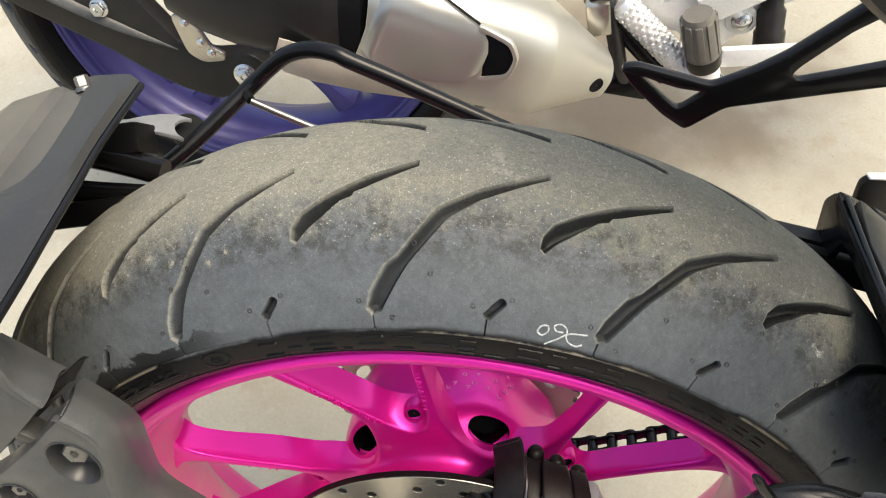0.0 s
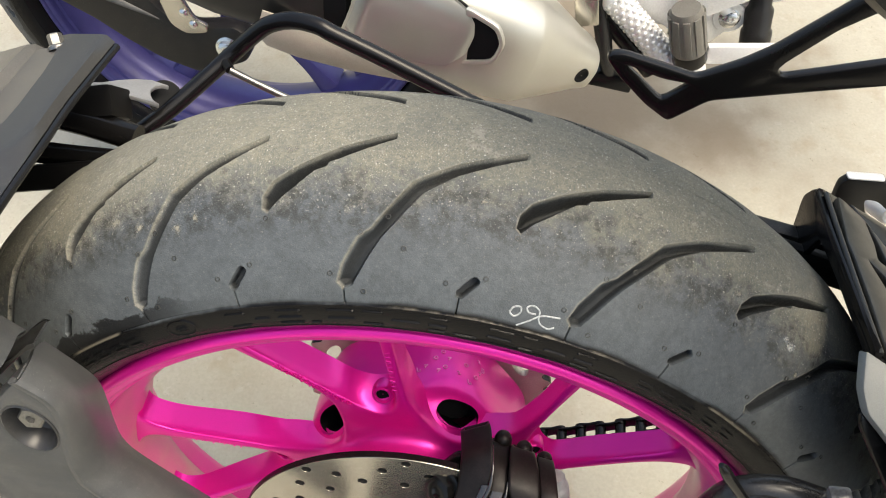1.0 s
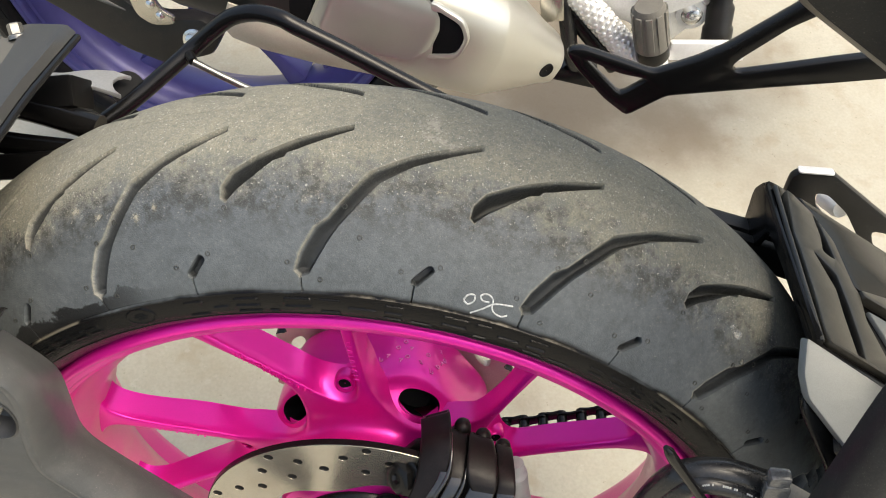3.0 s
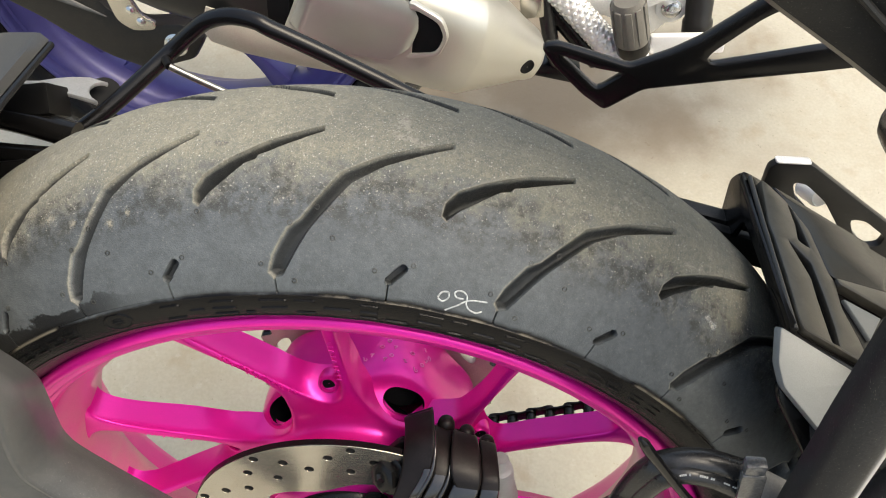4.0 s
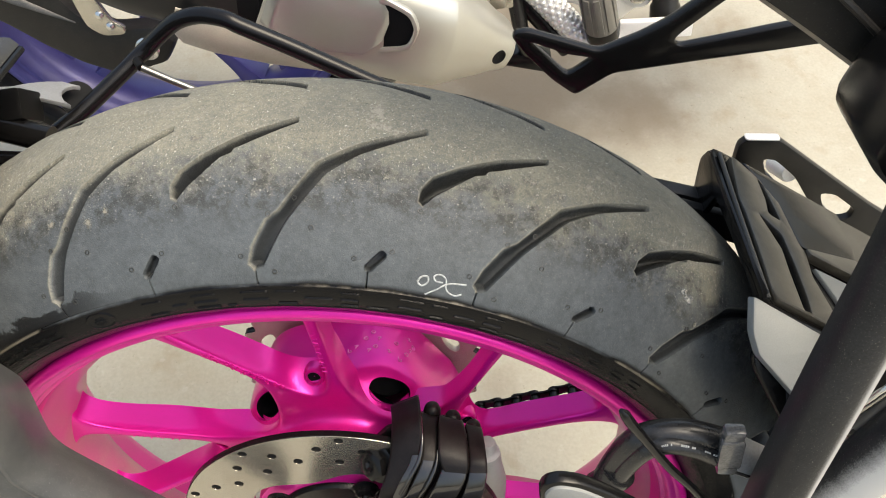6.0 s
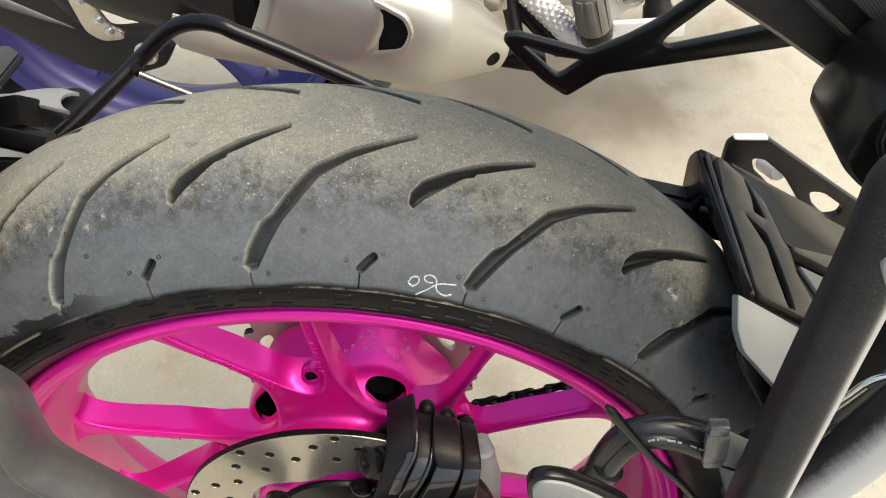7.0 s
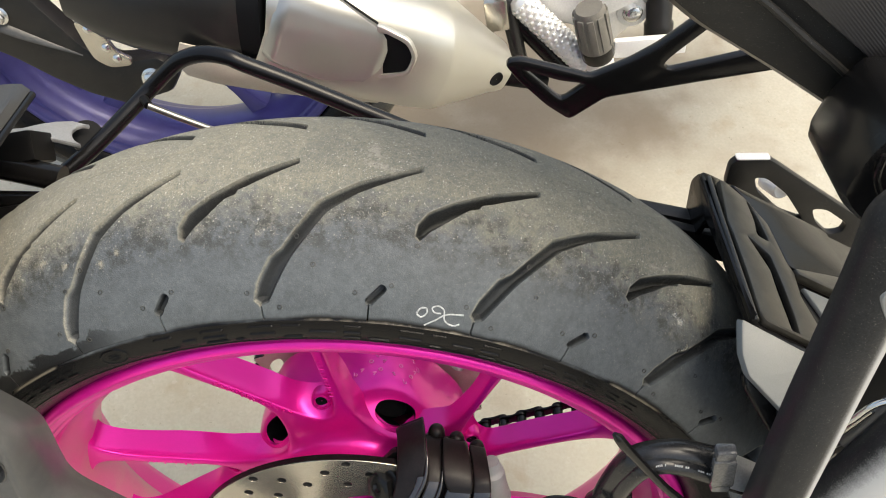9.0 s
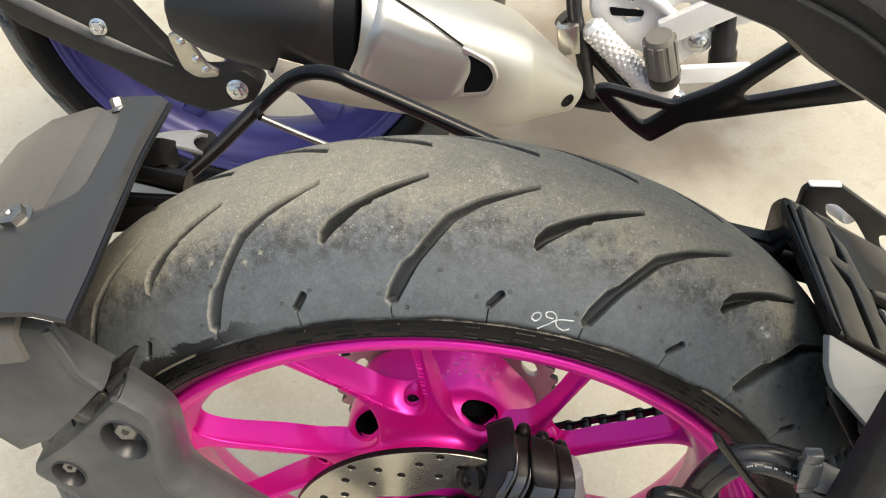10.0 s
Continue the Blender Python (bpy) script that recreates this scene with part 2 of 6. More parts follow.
def add_stains_and_shade(m):
    """Brown blotches and small dark pits on the concrete, and a patch of dirt and painted shade."""
    t = m.node_tree
    b = t.nodes["Principled BSDF"]
    old = b.inputs["Base Color"].links[0].from_socket
    co = t.nodes.new("ShaderNodeTexCoord")
    for scale, detail, lo, hi, most, colour in ((16, 7, 0.56, 0.72, 0.55, (0.235, 0.190, 0.130)), (120, 3, 0.66, 0.72, 0.55, (0.17, 0.145, 0.11)), (60, 5, 0.60, 0.75, 0.35, (0.47, 0.455, 0.41))):
        nz, rp, mx = t.nodes.new("ShaderNodeTexNoise"), t.nodes.new("ShaderNodeMapRange"), t.nodes.new("ShaderNodeMix")
        nz.inputs["Scale"].default_value, nz.inputs["Detail"].default_value, nz.inputs["Roughness"].default_value = scale, detail, 0.62
        rp.inputs["From Min"].default_value, rp.inputs["From Max"].default_value, rp.inputs["To Max"].default_value = lo, hi, most
        mx.data_type = "RGBA"
        mx.inputs["B"].default_value = (*colour, 1)
        t.links.new(co.outputs["Object"], nz.inputs["Vector"])
        t.links.new(nz.outputs[0], rp.inputs[0])
        t.links.new(rp.outputs[0], mx.inputs["Factor"])
        t.links.new(old, mx.inputs["A"])
        old = mx.outputs["Result"]
    # one larger ragged patch on the yard: dirt plus the exhaust's shade, painted
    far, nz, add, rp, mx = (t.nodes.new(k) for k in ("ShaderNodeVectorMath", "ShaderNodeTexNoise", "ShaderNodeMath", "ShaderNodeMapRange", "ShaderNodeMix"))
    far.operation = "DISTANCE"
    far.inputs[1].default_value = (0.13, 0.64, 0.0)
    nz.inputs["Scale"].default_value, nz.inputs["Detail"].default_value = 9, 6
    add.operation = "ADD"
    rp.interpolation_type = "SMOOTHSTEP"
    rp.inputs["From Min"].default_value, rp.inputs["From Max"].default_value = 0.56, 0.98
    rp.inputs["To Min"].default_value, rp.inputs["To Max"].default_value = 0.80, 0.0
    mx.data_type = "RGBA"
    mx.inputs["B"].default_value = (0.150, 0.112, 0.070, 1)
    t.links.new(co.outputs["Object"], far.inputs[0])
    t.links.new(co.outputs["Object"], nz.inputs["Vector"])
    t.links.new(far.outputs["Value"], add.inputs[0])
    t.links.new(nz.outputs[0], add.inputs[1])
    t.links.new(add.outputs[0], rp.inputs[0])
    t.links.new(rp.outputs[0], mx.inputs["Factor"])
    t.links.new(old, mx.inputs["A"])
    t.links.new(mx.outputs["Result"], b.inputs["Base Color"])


add_stains_and_shade(GROUND)
PALE_METAL = shader("pale_bright_metal", (0.72, 0.72, 0.71), 0.30, 0.6, mottle=0.3, tint=(0.5, 0.5, 0.48))
GREY_RUBBER = shader("grey_rubber", (0.125, 0.120, 0.105), 0.6, grain=0.15, mottle=0.4)
PLASTIC_WORN = shader("worn_plastic", (0.066, 0.063, 0.057), 0.34, spec=0.4, grain=0.2, grain_size=1600, mottle=0.7, mottle_size=14, tint=(0.098, 0.092, 0.080), bump=0.06)
PLASTIC_MID = shader("satin_dark_plastic", (0.030, 0.030, 0.028), 0.36, spec=0.35, grain=0.2, grain_size=1500, mottle=0.6, mottle_size=25, tint=(0.052, 0.050, 0.043), bump=0.1)
DEEP_BLACK = shader("dull_black_paint", (0.004, 0.004, 0.0042), 0.45, spec=0.10, mottle=0.3, tint=(0.012, 0.011, 0.010))
DARK_STEEL = shader("dark_steel", (0.22, 0.215, 0.20), 0.30, 0.85, grain=0.2, mottle=0.4)
SIDE_BLACK = shader("satin_black_plastic", (0.028, 0.028, 0.0285), 0.30, spec=0.35, grain=0.2, grain_size=1500, mottle=0.5, mottle_size=12, tint=(0.030, 0.031, 0.033), bump=0.1, speck=0.35)
TAB_GREY = shader("bare_grey_metal", (0.165, 0.170, 0.175), 0.42, grain=0.12, mottle=0.5, tint=(0.215, 0.218, 0.22))
SLEEVE_GREY = shader("satin_grey_sleeve", (0.10, 0.10, 0.098), 0.30, 0.3, mottle=0.4, tint=(0.06, 0.058, 0.055))
PLASTIC_TAN = shader("dusty_olive_plastic", (0.028, 0.026, 0.021), 0.32, spec=0.34, grain=0.15, grain_size=1500, mottle=0.9, mottle_size=26, tint=(0.066, 0.061, 0.048), bump=0.08, speck=0.2)
# Its beige paints the floor's reflection in the exhaust's underside.
DULL_SILVER = shader("dull_silver", (0.40, 0.38, 0.33), 0.5, 0.25, grain=0.06, mottle=0.5, mottle_size=20, tint=(0.31, 0.28, 0.225))
CARBON = shader("ribbed_plastic", (0.034, 0.032, 0.031), 0.42, grain=0.15, mottle=0.3)


def add_paling(m, colour):
    """Paint turned a pale grey, with a ragged edge, where the mesh's stored value is high."""
    t = m.node_tree
    b = t.nodes["Principled BSDF"]
    old = b.inputs["Base Color"].links[0].from_socket
    at, co, noise, add, ramp, mix = (t.nodes.new(k) for k in ("ShaderNodeAttribute", "ShaderNodeTexCoord", "ShaderNodeTexNoise", "ShaderNodeMath", "ShaderNodeMapRange", "ShaderNodeMix"))
    at.attribute_name = "paling"
    noise.inputs["Scale"].default_value, noise.inputs["Detail"].default_value, noise.inputs["Roughness"].default_value = 1300, 4, 0.7
    t.links.new(co.outputs["Object"], noise.inputs["Vector"])
    t.links.new(at.outputs["Fac"], add.inputs[0])
    half = t.nodes.new("ShaderNodeMath")
    half.operation = "MULTIPLY"
    half.inputs[1].default_value = 0.45
    t.links.new(noise.outputs[0], half.inputs[0])
    t.links.new(half.outputs[0], add.inputs[1])
    ramp.inputs["From Min"].default_value, ramp.inputs["From Max"].default_value = 0.45, 1.05
    t.links.new(add.outputs[0], ramp.inputs[0])
    mix.data_type = "RGBA"
    mix.inputs["B"].default_value = (*colour, 1)
    t.links.new(ramp.outputs[0], mix.inputs["Factor"])
    t.links.new(old, mix.inputs["A"])
    t.links.new(mix.outputs["Result"], b.inputs["Base Color"])


def set_paling(ob, of):
    """Stores each vertex's value for the pale grey."""
    at = ob.data.attributes.new("paling", "FLOAT", "POINT")
    for v, d in zip(ob.data.vertices, at.data):
        d.value = of(v.co)


add_paling(FRAME_PAINT, (0.38, 0.385, 0.38))


def rib_material(m, spacing):
    t = m.node_tree
    w = t.nodes.new("ShaderNodeTexWave")
    w.bands_direction = "DIAGONAL"
    w.inputs["Scale"].default_value = spacing
    w.inputs["Distortion"].default_value = 0.3
    co = t.nodes.new("ShaderNodeTexCoord")
    t.links.new(co.outputs["Object"], w.inputs["Vector"])
    bp = t.nodes.new("ShaderNodeBump")
    bp.inputs["Strength"].default_value, bp.inputs["Distance"].default_value = 0.16, 0.0006
    t.links.new(w.outputs[1], bp.inputs["Height"])
    t.links.new(bp.outputs[0], t.nodes["Principled BSDF"].inputs["Normal"])


rib_material(CARBON, 430.0)


# ---- mesh helpers ----
def finish(name, me, mat, parent, label="", sharp=38.0, kind=""):
    for m in mat if isinstance(mat, (list, tuple)) else [mat]:
        me.materials.append(m)
    me.shade_smooth()
    me.set_sharp_from_angle(angle=radians(sharp))
    ob = new(name, me)
    ob.parent = parent
    if parent is not None and parent.type == "EMPTY":
        ob.location = parent["lift"]
    return tagged(ob, label, kind=kind)


def part(name, bm, mat, parent, label="", sharp=38.0, kind=""):
    """Links a bmesh as one mesh object under a thing or a part."""
    bmesh.ops.recalc_face_normals(bm, faces=bm.faces[:])
    me = bpy.data.meshes.new(name)
    bm.to_mesh(me)
    bm.free()
    return finish(name, me, mat, parent, label, sharp, kind)


def smooth_path(pts, steps=6):
    """A Catmull-Rom line through the points."""
    p = [Vector(q) for q in pts]
    p = [2 * p[0] - p[1]] + p + [2 * p[-1] - p[-2]]
    out = []
    for i in range(1, len(p) - 2):
        a, b, c, d = p[i - 1:i + 3]
        for k in range(steps):
            t = k / steps
            out.append(0.5 * ((2 * b) + (c - a) * t + (2 * a - 5 * b + 4 * c - d) * t * t + (3 * b - a - 3 * c + d) * t ** 3))
    return out + [p[-2]]


def add_rings(bm, rings, closed_ends=True):
    vs = [[bm.verts.new(p) for p in r] for r in rings]
    n = len(vs[0])
    for a, b in zip(vs, vs[1:]):
        for k in range(n):
            bm.faces.new((a[k], a[(k + 1) % n], b[(k + 1) % n], b[k]))
    if closed_ends:
        bm.faces.new(vs[0])
        bm.faces.new(vs[-1][::-1])
    return bm


def tube(pts, radius, sides=14, steps=6, bm=None, flat=1.0):
    """A round bar along a smooth line; radius is a number or one per point."""
    bm = bm or bmesh.new()
    path = smooth_path(pts, steps) if steps > 1 else [Vector(p) for p in pts]
    rad = radius if isinstance(radius, (list, tuple)) else [radius] * len(pts)
    rings, side = [], None
    for i, p in enumerate(path):
        d = (path[min(i + 1, len(path) - 1)] - path[max(i - 1, 0)]).normalized()
        if side is None:
            side = d.orthogonal().normalized()
        side = (side - d * side.dot(d)).normalized()
        up = d.cross(side)
        r = float(np.interp(i / (len(path) - 1) * (len(pts) - 1), range(len(pts)), rad))
        rings.append([p + side * math.cos(a) * r + up * math.sin(a) * r * flat for a in np.linspace(0, math.tau, sides, endpoint=False)])
    return add_rings(bm, rings)


def offset_loop(loop, by):
    """A loop of 2D points drawn inwards (towards its left side when it runs counter-clockwise)."""
    out = []
    n = len(loop)
    for i in range(n):
        p, q, r = Vector(loop[i - 1]), Vector(loop[i]), Vector(loop[(i + 1) % n])
        a, b = (q - p).normalized(), (r - q).normalized()
        na, nb = Vector((-a.y, a.x)), Vector((-b.y, b.x))
        m = (na + nb)
        m = m / max(0.35, m.dot(na)) if m.length > 1e-6 else na
        out.append(q + m * by)
    return out


def rounded(loop, cut=0.2, most=0.006):
    """Corners of a 2D loop cut into two points and a middle one."""
    out = []
    n = len(loop)
    for i in range(n):
        p, q, r = Vector(loop[i - 1]), Vector(loop[i]), Vector(loop[(i + 1) % n])
        a, b = (p - q), (r - q)
        ca, cb = min(cut * a.length, most), min(cut * b.length, most)
        u, v = q + a.normalized() * ca, q + b.normalized() * cb
        out += [u, 0.25 * u + 0.5 * q + 0.25 * v, v]
    return [tuple(o) for o in out]


def plate(outline, depth, at, bevel=0.0015, holes=(), bm=None, corners=0.006):
    """A plate of the given outline (2D) and depth, with soft edges and holes through it; at maps (u, v, depth) to the bike. Its face lies at depth 0."""
    bm = bm or bmesh.new()

    def turn(lp, sign):
        area = sum(lp[i - 1][0] * lp[i][1] - lp[i][0] * lp[i - 1][1] for i in range(len(lp)))
        return lp if area * sign > 0 else lp[::-1]

    loops = [turn(rounded(outline, 0.3, corners), 1)] + [turn(rounded(h, 0.3, corners), -1) for h in holes]
    caps = [[], []]
    for lp in loops:
        ins = [tuple(p) for p in offset_loop(lp, bevel)]
        mid = [tuple(p) for p in offset_loop(lp, bevel * 0.3)]
        rows = [(ins, 0.0), (mid, bevel * 0.3), (lp, bevel), (lp, depth - bevel), (mid, depth - bevel * 0.3), (ins, depth)]
        vs = [[bm.verts.new(at @ Vector((p[0], p[1], w))) for p in row] for row, w in rows]
        n = len(lp)
        for a, b in zip(vs, vs[1:]):
            for k in range(n):
                bm.faces.new((a[k], a[(k + 1) % n], b[(k + 1) % n], b[k]))
        for side, row in ((0, vs[0]), (1, vs[-1])):
            for k in range(n):
                caps[side].append(bm.edges.get((row[k], row[(k + 1) % n])))
    for edges in caps:
        bmesh.ops.triangle_fill(bm, use_beauty=True, edges=edges)
    return bm


def block(size, at, bevel=0.002, bm=None, taper=(1.0, 1.0)):
    """A box with rounded edges, its far (+z) end scaled by taper."""
    one = bmesh.new()
    bmesh.ops.create_cube(one, size=1.0)
    for v in one.verts:
        k = v.co.z + 0.5
        v.co = Vector((v.co.x * size[0] * (1 + (taper[0] - 1) * k), v.co.y * size[1] * (1 + (taper[1] - 1) * k), v.co.z * size[2]))
    bmesh.ops.bevel(one, geom=one.edges[:], offset=bevel, segments=2, affect="EDGES", profile=0.6)
    one.transform(at)
    if bm is None:
        return one
    tmp = bpy.data.meshes.new("tmp")
    one.to_mesh(tmp)
    one.free()
    bm.from_mesh(tmp)
    bpy.data.meshes.remove(tmp)
    return bm


def axis_pose(base, along):
    """A pose at base whose z axis points along a direction."""
    return Matrix.Translation(base) @ Vector(along).to_track_quat("Z", "Y").to_matrix().to_4x4()


def lathe(profile, at=Matrix(), steps=48, bm=None, closed=False, caps=True):
    """A solid of revolution about the local z axis: profile of (radius, height)."""
    bm = bm or bmesh.new()
    rings = [[at @ Vector((r * math.cos(a), r * math.sin(a), h)) for a in np.linspace(0, math.tau, steps, endpoint=False)] for r, h in profile]
    if closed:
        rings.append(rings[0])
        vs = [[bm.verts.new(p) for p in r] for r in rings[:-1]]
        vs.append(vs[0])
        for a, b in zip(vs, vs[1:]):
            for k in range(steps):
                bm.faces.new((a[k], a[(k + 1) % steps], b[(k + 1) % steps], b[k]))
        return bm
    return add_rings(bm, rings, caps)


def hex_bolt(base, along, across, height, bm=None):
    """A hexagon head with a washer flange and a domed top."""
    at = axis_pose(base, along)
    bm = lathe([(across * 0.72, 0), (across * 0.72, height * 0.22), (across * 0.60, height * 0.3)], at, 24, bm)
    lathe([(across * 0.56, height * 0.3), (across * 0.56, height * 0.9), (across * 0.47, height), (across * 0.2, height), (across * 0.12, height * 0.8)], at, 6, bm)
    return bm


AXLE_TURN = pose(0, 0, 0, -90, 0, 0)  # lathe's height runs along +y, away over the axle


def spun(profile, steps=96, bm=None, closed=False):
    """Revolved about the axle: profile of (y, radius)."""
    return lathe([(r, y) for y, r in profile], AXLE_TURN, steps, bm, closed)


def polar(r, deg, y):
    return Vector((r * math.sin(radians(deg)), y, r * math.cos(radians(deg))))


def thing(name, base, label, category, group=""):
    """An empty at the foot of a thing; its parts keep the wheel frame's numbers."""
    ob = new(name)
    ob.matrix_world = BIKE @ Matrix.Translation(base)
    ob["lift"] = -Vector(base)
    return tagged(ob, label, category, group)


# ---- ground ----
gb = bmesh.new()
bmesh.ops.create_grid(gb, x_segments=160, y_segments=160, size=2.0)
for v in gb.verts:
    v.co.z = 0.0016 * noise.noise(v.co * 5.0) + 0.0006 * noise.noise(v.co * 23.0) - 0.001
edge = [v for v in gb.verts if v.is_boundary]
for v in edge:
    v.co.z = -0.001
rim_edges = [e for e in gb.edges if e.is_boundary]
grown = bmesh.ops.extrude_edge_only(gb, edges=rim_edges)["geom"]
for v in grown:
    if isinstance(v, bmesh.types.BMVert):
        v.co.x, v.co.y = v.co.x * 400, v.co.y * 400
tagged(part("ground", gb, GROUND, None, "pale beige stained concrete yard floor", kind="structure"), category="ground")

bike = thing("motorcycle", (0, 0, -0.3125), "motorcycle with magenta rear wheel leaning on its side stand", "motorcycle")

# ---- rear tyre: section, tread and sidewall relief ----
SECTION = [(0, 0.3125), (0.0137, 0.3113), (0.0290, 0.3055), (0.0431, 0.2957), (0.0545, 0.2845), (0.0634, 0.2729), (0.0680, 0.2640), (0.0705, 0.2545), (0.0695, 0.2450), (0.0640, 0.2360), (0.0580, 0.2315)]
half = [Vector((-SECTION[1][0], SECTION[1][1], 0))] + [Vector((*q, 0)) for q in SECTION]
curve_pts = np.array([(p.x, p.y) for p in smooth_path(half, 20)[20:]])
curve_len = np.r_[0, np.cumsum(np.hypot(*np.diff(curve_pts, axis=0).T))]


def section_at(s):
    """Half width and radius at the distance s (metres) across the tread from its middle."""
    return np.interp(np.abs(s), curve_len, curve_pts[:, 0]) * np.sign(s), np.interp(np.abs(s), curve_len, curve_pts[:, 1])


def section_normal(s):
    e = 0.0004
    l0, r0 = section_at(s - e)
    l1, r1 = section_at(s + e)
    n = np.hypot(l1 - l0, r1 - r0) + 1e-12
    return -(r1 - r0) / n, (l1 - l0) / n  # across, outwards


def on_tyre(deg, mm, lift=0.0):
    s = mm / 1000
    l, r = section_at(s)
    nl, nr = section_normal(np.array(s))
    return polar(float(r + lift * nr), deg, float(-(l + lift * nl)))


def step01(x):
    x = np.clip(x, 0, 1)
    return x * x * (3 - 2 * x)


# groove outlines as (degrees, mm across) from the tip: the upper, sloped side and the lower, steep side
LONG_UP = [(0.0, 11.6), (-5.9, 25.1), (-9.4, 35.6), (-11.3, 48.6), (-12.7, 58.2), (-13.9, 62.6), (-15.3, 74.7), (-15.75, 83.0), (-15.2, 86.2)]
LONG_LOW = [(0.0, 15.4), (-5.8, 31.0), (-8.4, 40.6), (-10.2, 52.3), (-11.8, 62.8), (-12.7, 70.3), (-14.3, 84.6), (-15.2, 86.2)]
SHORT_UP = [(0.0, 11.2), (-4.8, 20.9), (-8.3, 30.0), (-10.4, 36.8), (-11.3, 43.6), (-11.35, 49.2), (-10.9, 51.0)]
SHORT_LOW = [(0.0, 14.8), (-4.7, 26.8), (-5.5, 28.2), (-5.7, 30.4), (-6.7, 32.2), (-8.5, 40.0), (-9.8, 45.2), (-10.9, 51.0)]
PITCH, FIRST = 22.5, 11.35


def line_dist(deg, mm, line):
    """Distance in mm to a tread line, less its half width there."""
    best = np.full(deg.shape, 99.0)
    rr = section_at(mm / 1000)[1] * 1000 * math.pi / 180
    for (a0, s0, w0), (a1, s1, w1) in zip(line, line[1:]):
        ux, uy = (a1 - a0) * rr, s1 - s0
        px, py = (deg - a0) * rr, mm - s0
        k = np.clip((px * ux + py * uy) / (ux * ux + uy * uy), 0, 1)
        best = np.minimum(best, np.hypot(px - k * ux, py - k * uy) - (w0 + (w1 - w0) * k))
    return best


def nearest(deg, mm, line):
    """Distance in mm to a line on the tread, and the nearest place on it."""
    rr = section_at(mm / 1000)[1] * 1000 * math.pi / 180
    best, at_deg, at_mm = np.full(deg.shape, 99.0), deg.copy(), mm.copy()
    for (a0, s0), (a1, s1) in zip(line, line[1:]):
        ux, uy, px, py = (a1 - a0) * rr, s1 - s0, (deg - a0) * rr, mm - s0
        k = np.clip((px * ux + py * uy) / (ux * ux + uy * uy + 1e-9), 0, 1)
        d = np.hypot(px - k * ux, py - k * uy)
        nearer = d < best
        best = np.where(nearer, d, best)
        at_deg = np.where(nearer, a0 + k * (a1 - a0), at_deg)
        at_mm = np.where(nearer, s0 + k * (s1 - s0), at_mm)
    return best, at_deg, at_mm


def groove_depth(deg, mm, up, low, depth):
    """Depth in mm inside a groove: a long scooped slope down from its upper side, a steep wall at its lower side."""
    loop = up + low[::-1]
    inside = np.zeros(deg.shape, bool)
    for (a0, s0), (a1, s1) in zip(loop, loop[1:] + loop[:1]):
        if s0 != s1:
            inside ^= ((s0 > mm) != (s1 > mm)) & (deg < (a1 - a0) * (mm - s0) / (s1 - s0) + a0)
    du, dl = nearest(deg, mm, up)[0], nearest(deg, mm, low)[0]
    tip = -deg * 5.4
    slope = np.sin(np.clip(du / (0.72 * (du + dl) + 1e-6), 0, 1) * math.pi / 2)
    whole = np.clip((du + dl) / 5.0, 0.55, 1)
    return np.where(inside, depth * whole * np.minimum(np.minimum(slope, np.clip(dl / 0.9, 0, 1)), np.clip(tip / 1.2, 0, 1)), 0.0)


GROOVES = ((LONG_UP, LONG_LOW, 6.0, 0.0), (SHORT_UP, SHORT_LOW, 5.6, PITCH / 2), (SHORT_UP, SHORT_LOW, 5.6, -PITCH / 2))


def snap_to_grooves(D, S, reach):
    """Moves the grid's points that lie close to a groove's edge onto it, so that the edge is a crisp line."""
    for k in range(16):
        d = (D - FIRST - k * PITCH + 180) % 360 - 180
        near = (d > -18) & (d < 12.5) & (np.abs(S) < 88) & (np.abs(S) > 10)
        if not near.any():
            continue
        for up, low, depth, shift in GROOVES[:2]:
            for line in (low, up):
                dn, sn = ((D[near] - FIRST - k * PITCH - shift + 180) % 360 - 180), np.abs(S[near])
                dist, ad, am = nearest(dn, sn, line)
                take = dist < reach
                Dn, Sn = D[near], S[near]
                Dn[take] += (ad - dn)[take]
                Sn[take] = np.sign(Sn[take]) * am[take]
                D[near], S[near] = Dn, Sn
    return D, S


def groove_edges(deg, mm):
    """Nearness, 0 to 1, to the worn upper edge of a groove."""
    e = np.zeros(deg.shape)
    side = np.abs(mm)
    for k in range(16):
        d = (deg - FIRST - k * PITCH + 180) % 360 - 180
        near = (d > -18) & (d < 12.5) & (side < 90) & (side > 14)
        for up, low, depth, shift in GROOVES[:2]:
            if near.any():
                e[near] = np.maximum(e[near], step01((0.85 - nearest(d[near] - shift, side[near], up[1:])[0]) / 0.55))
    return e


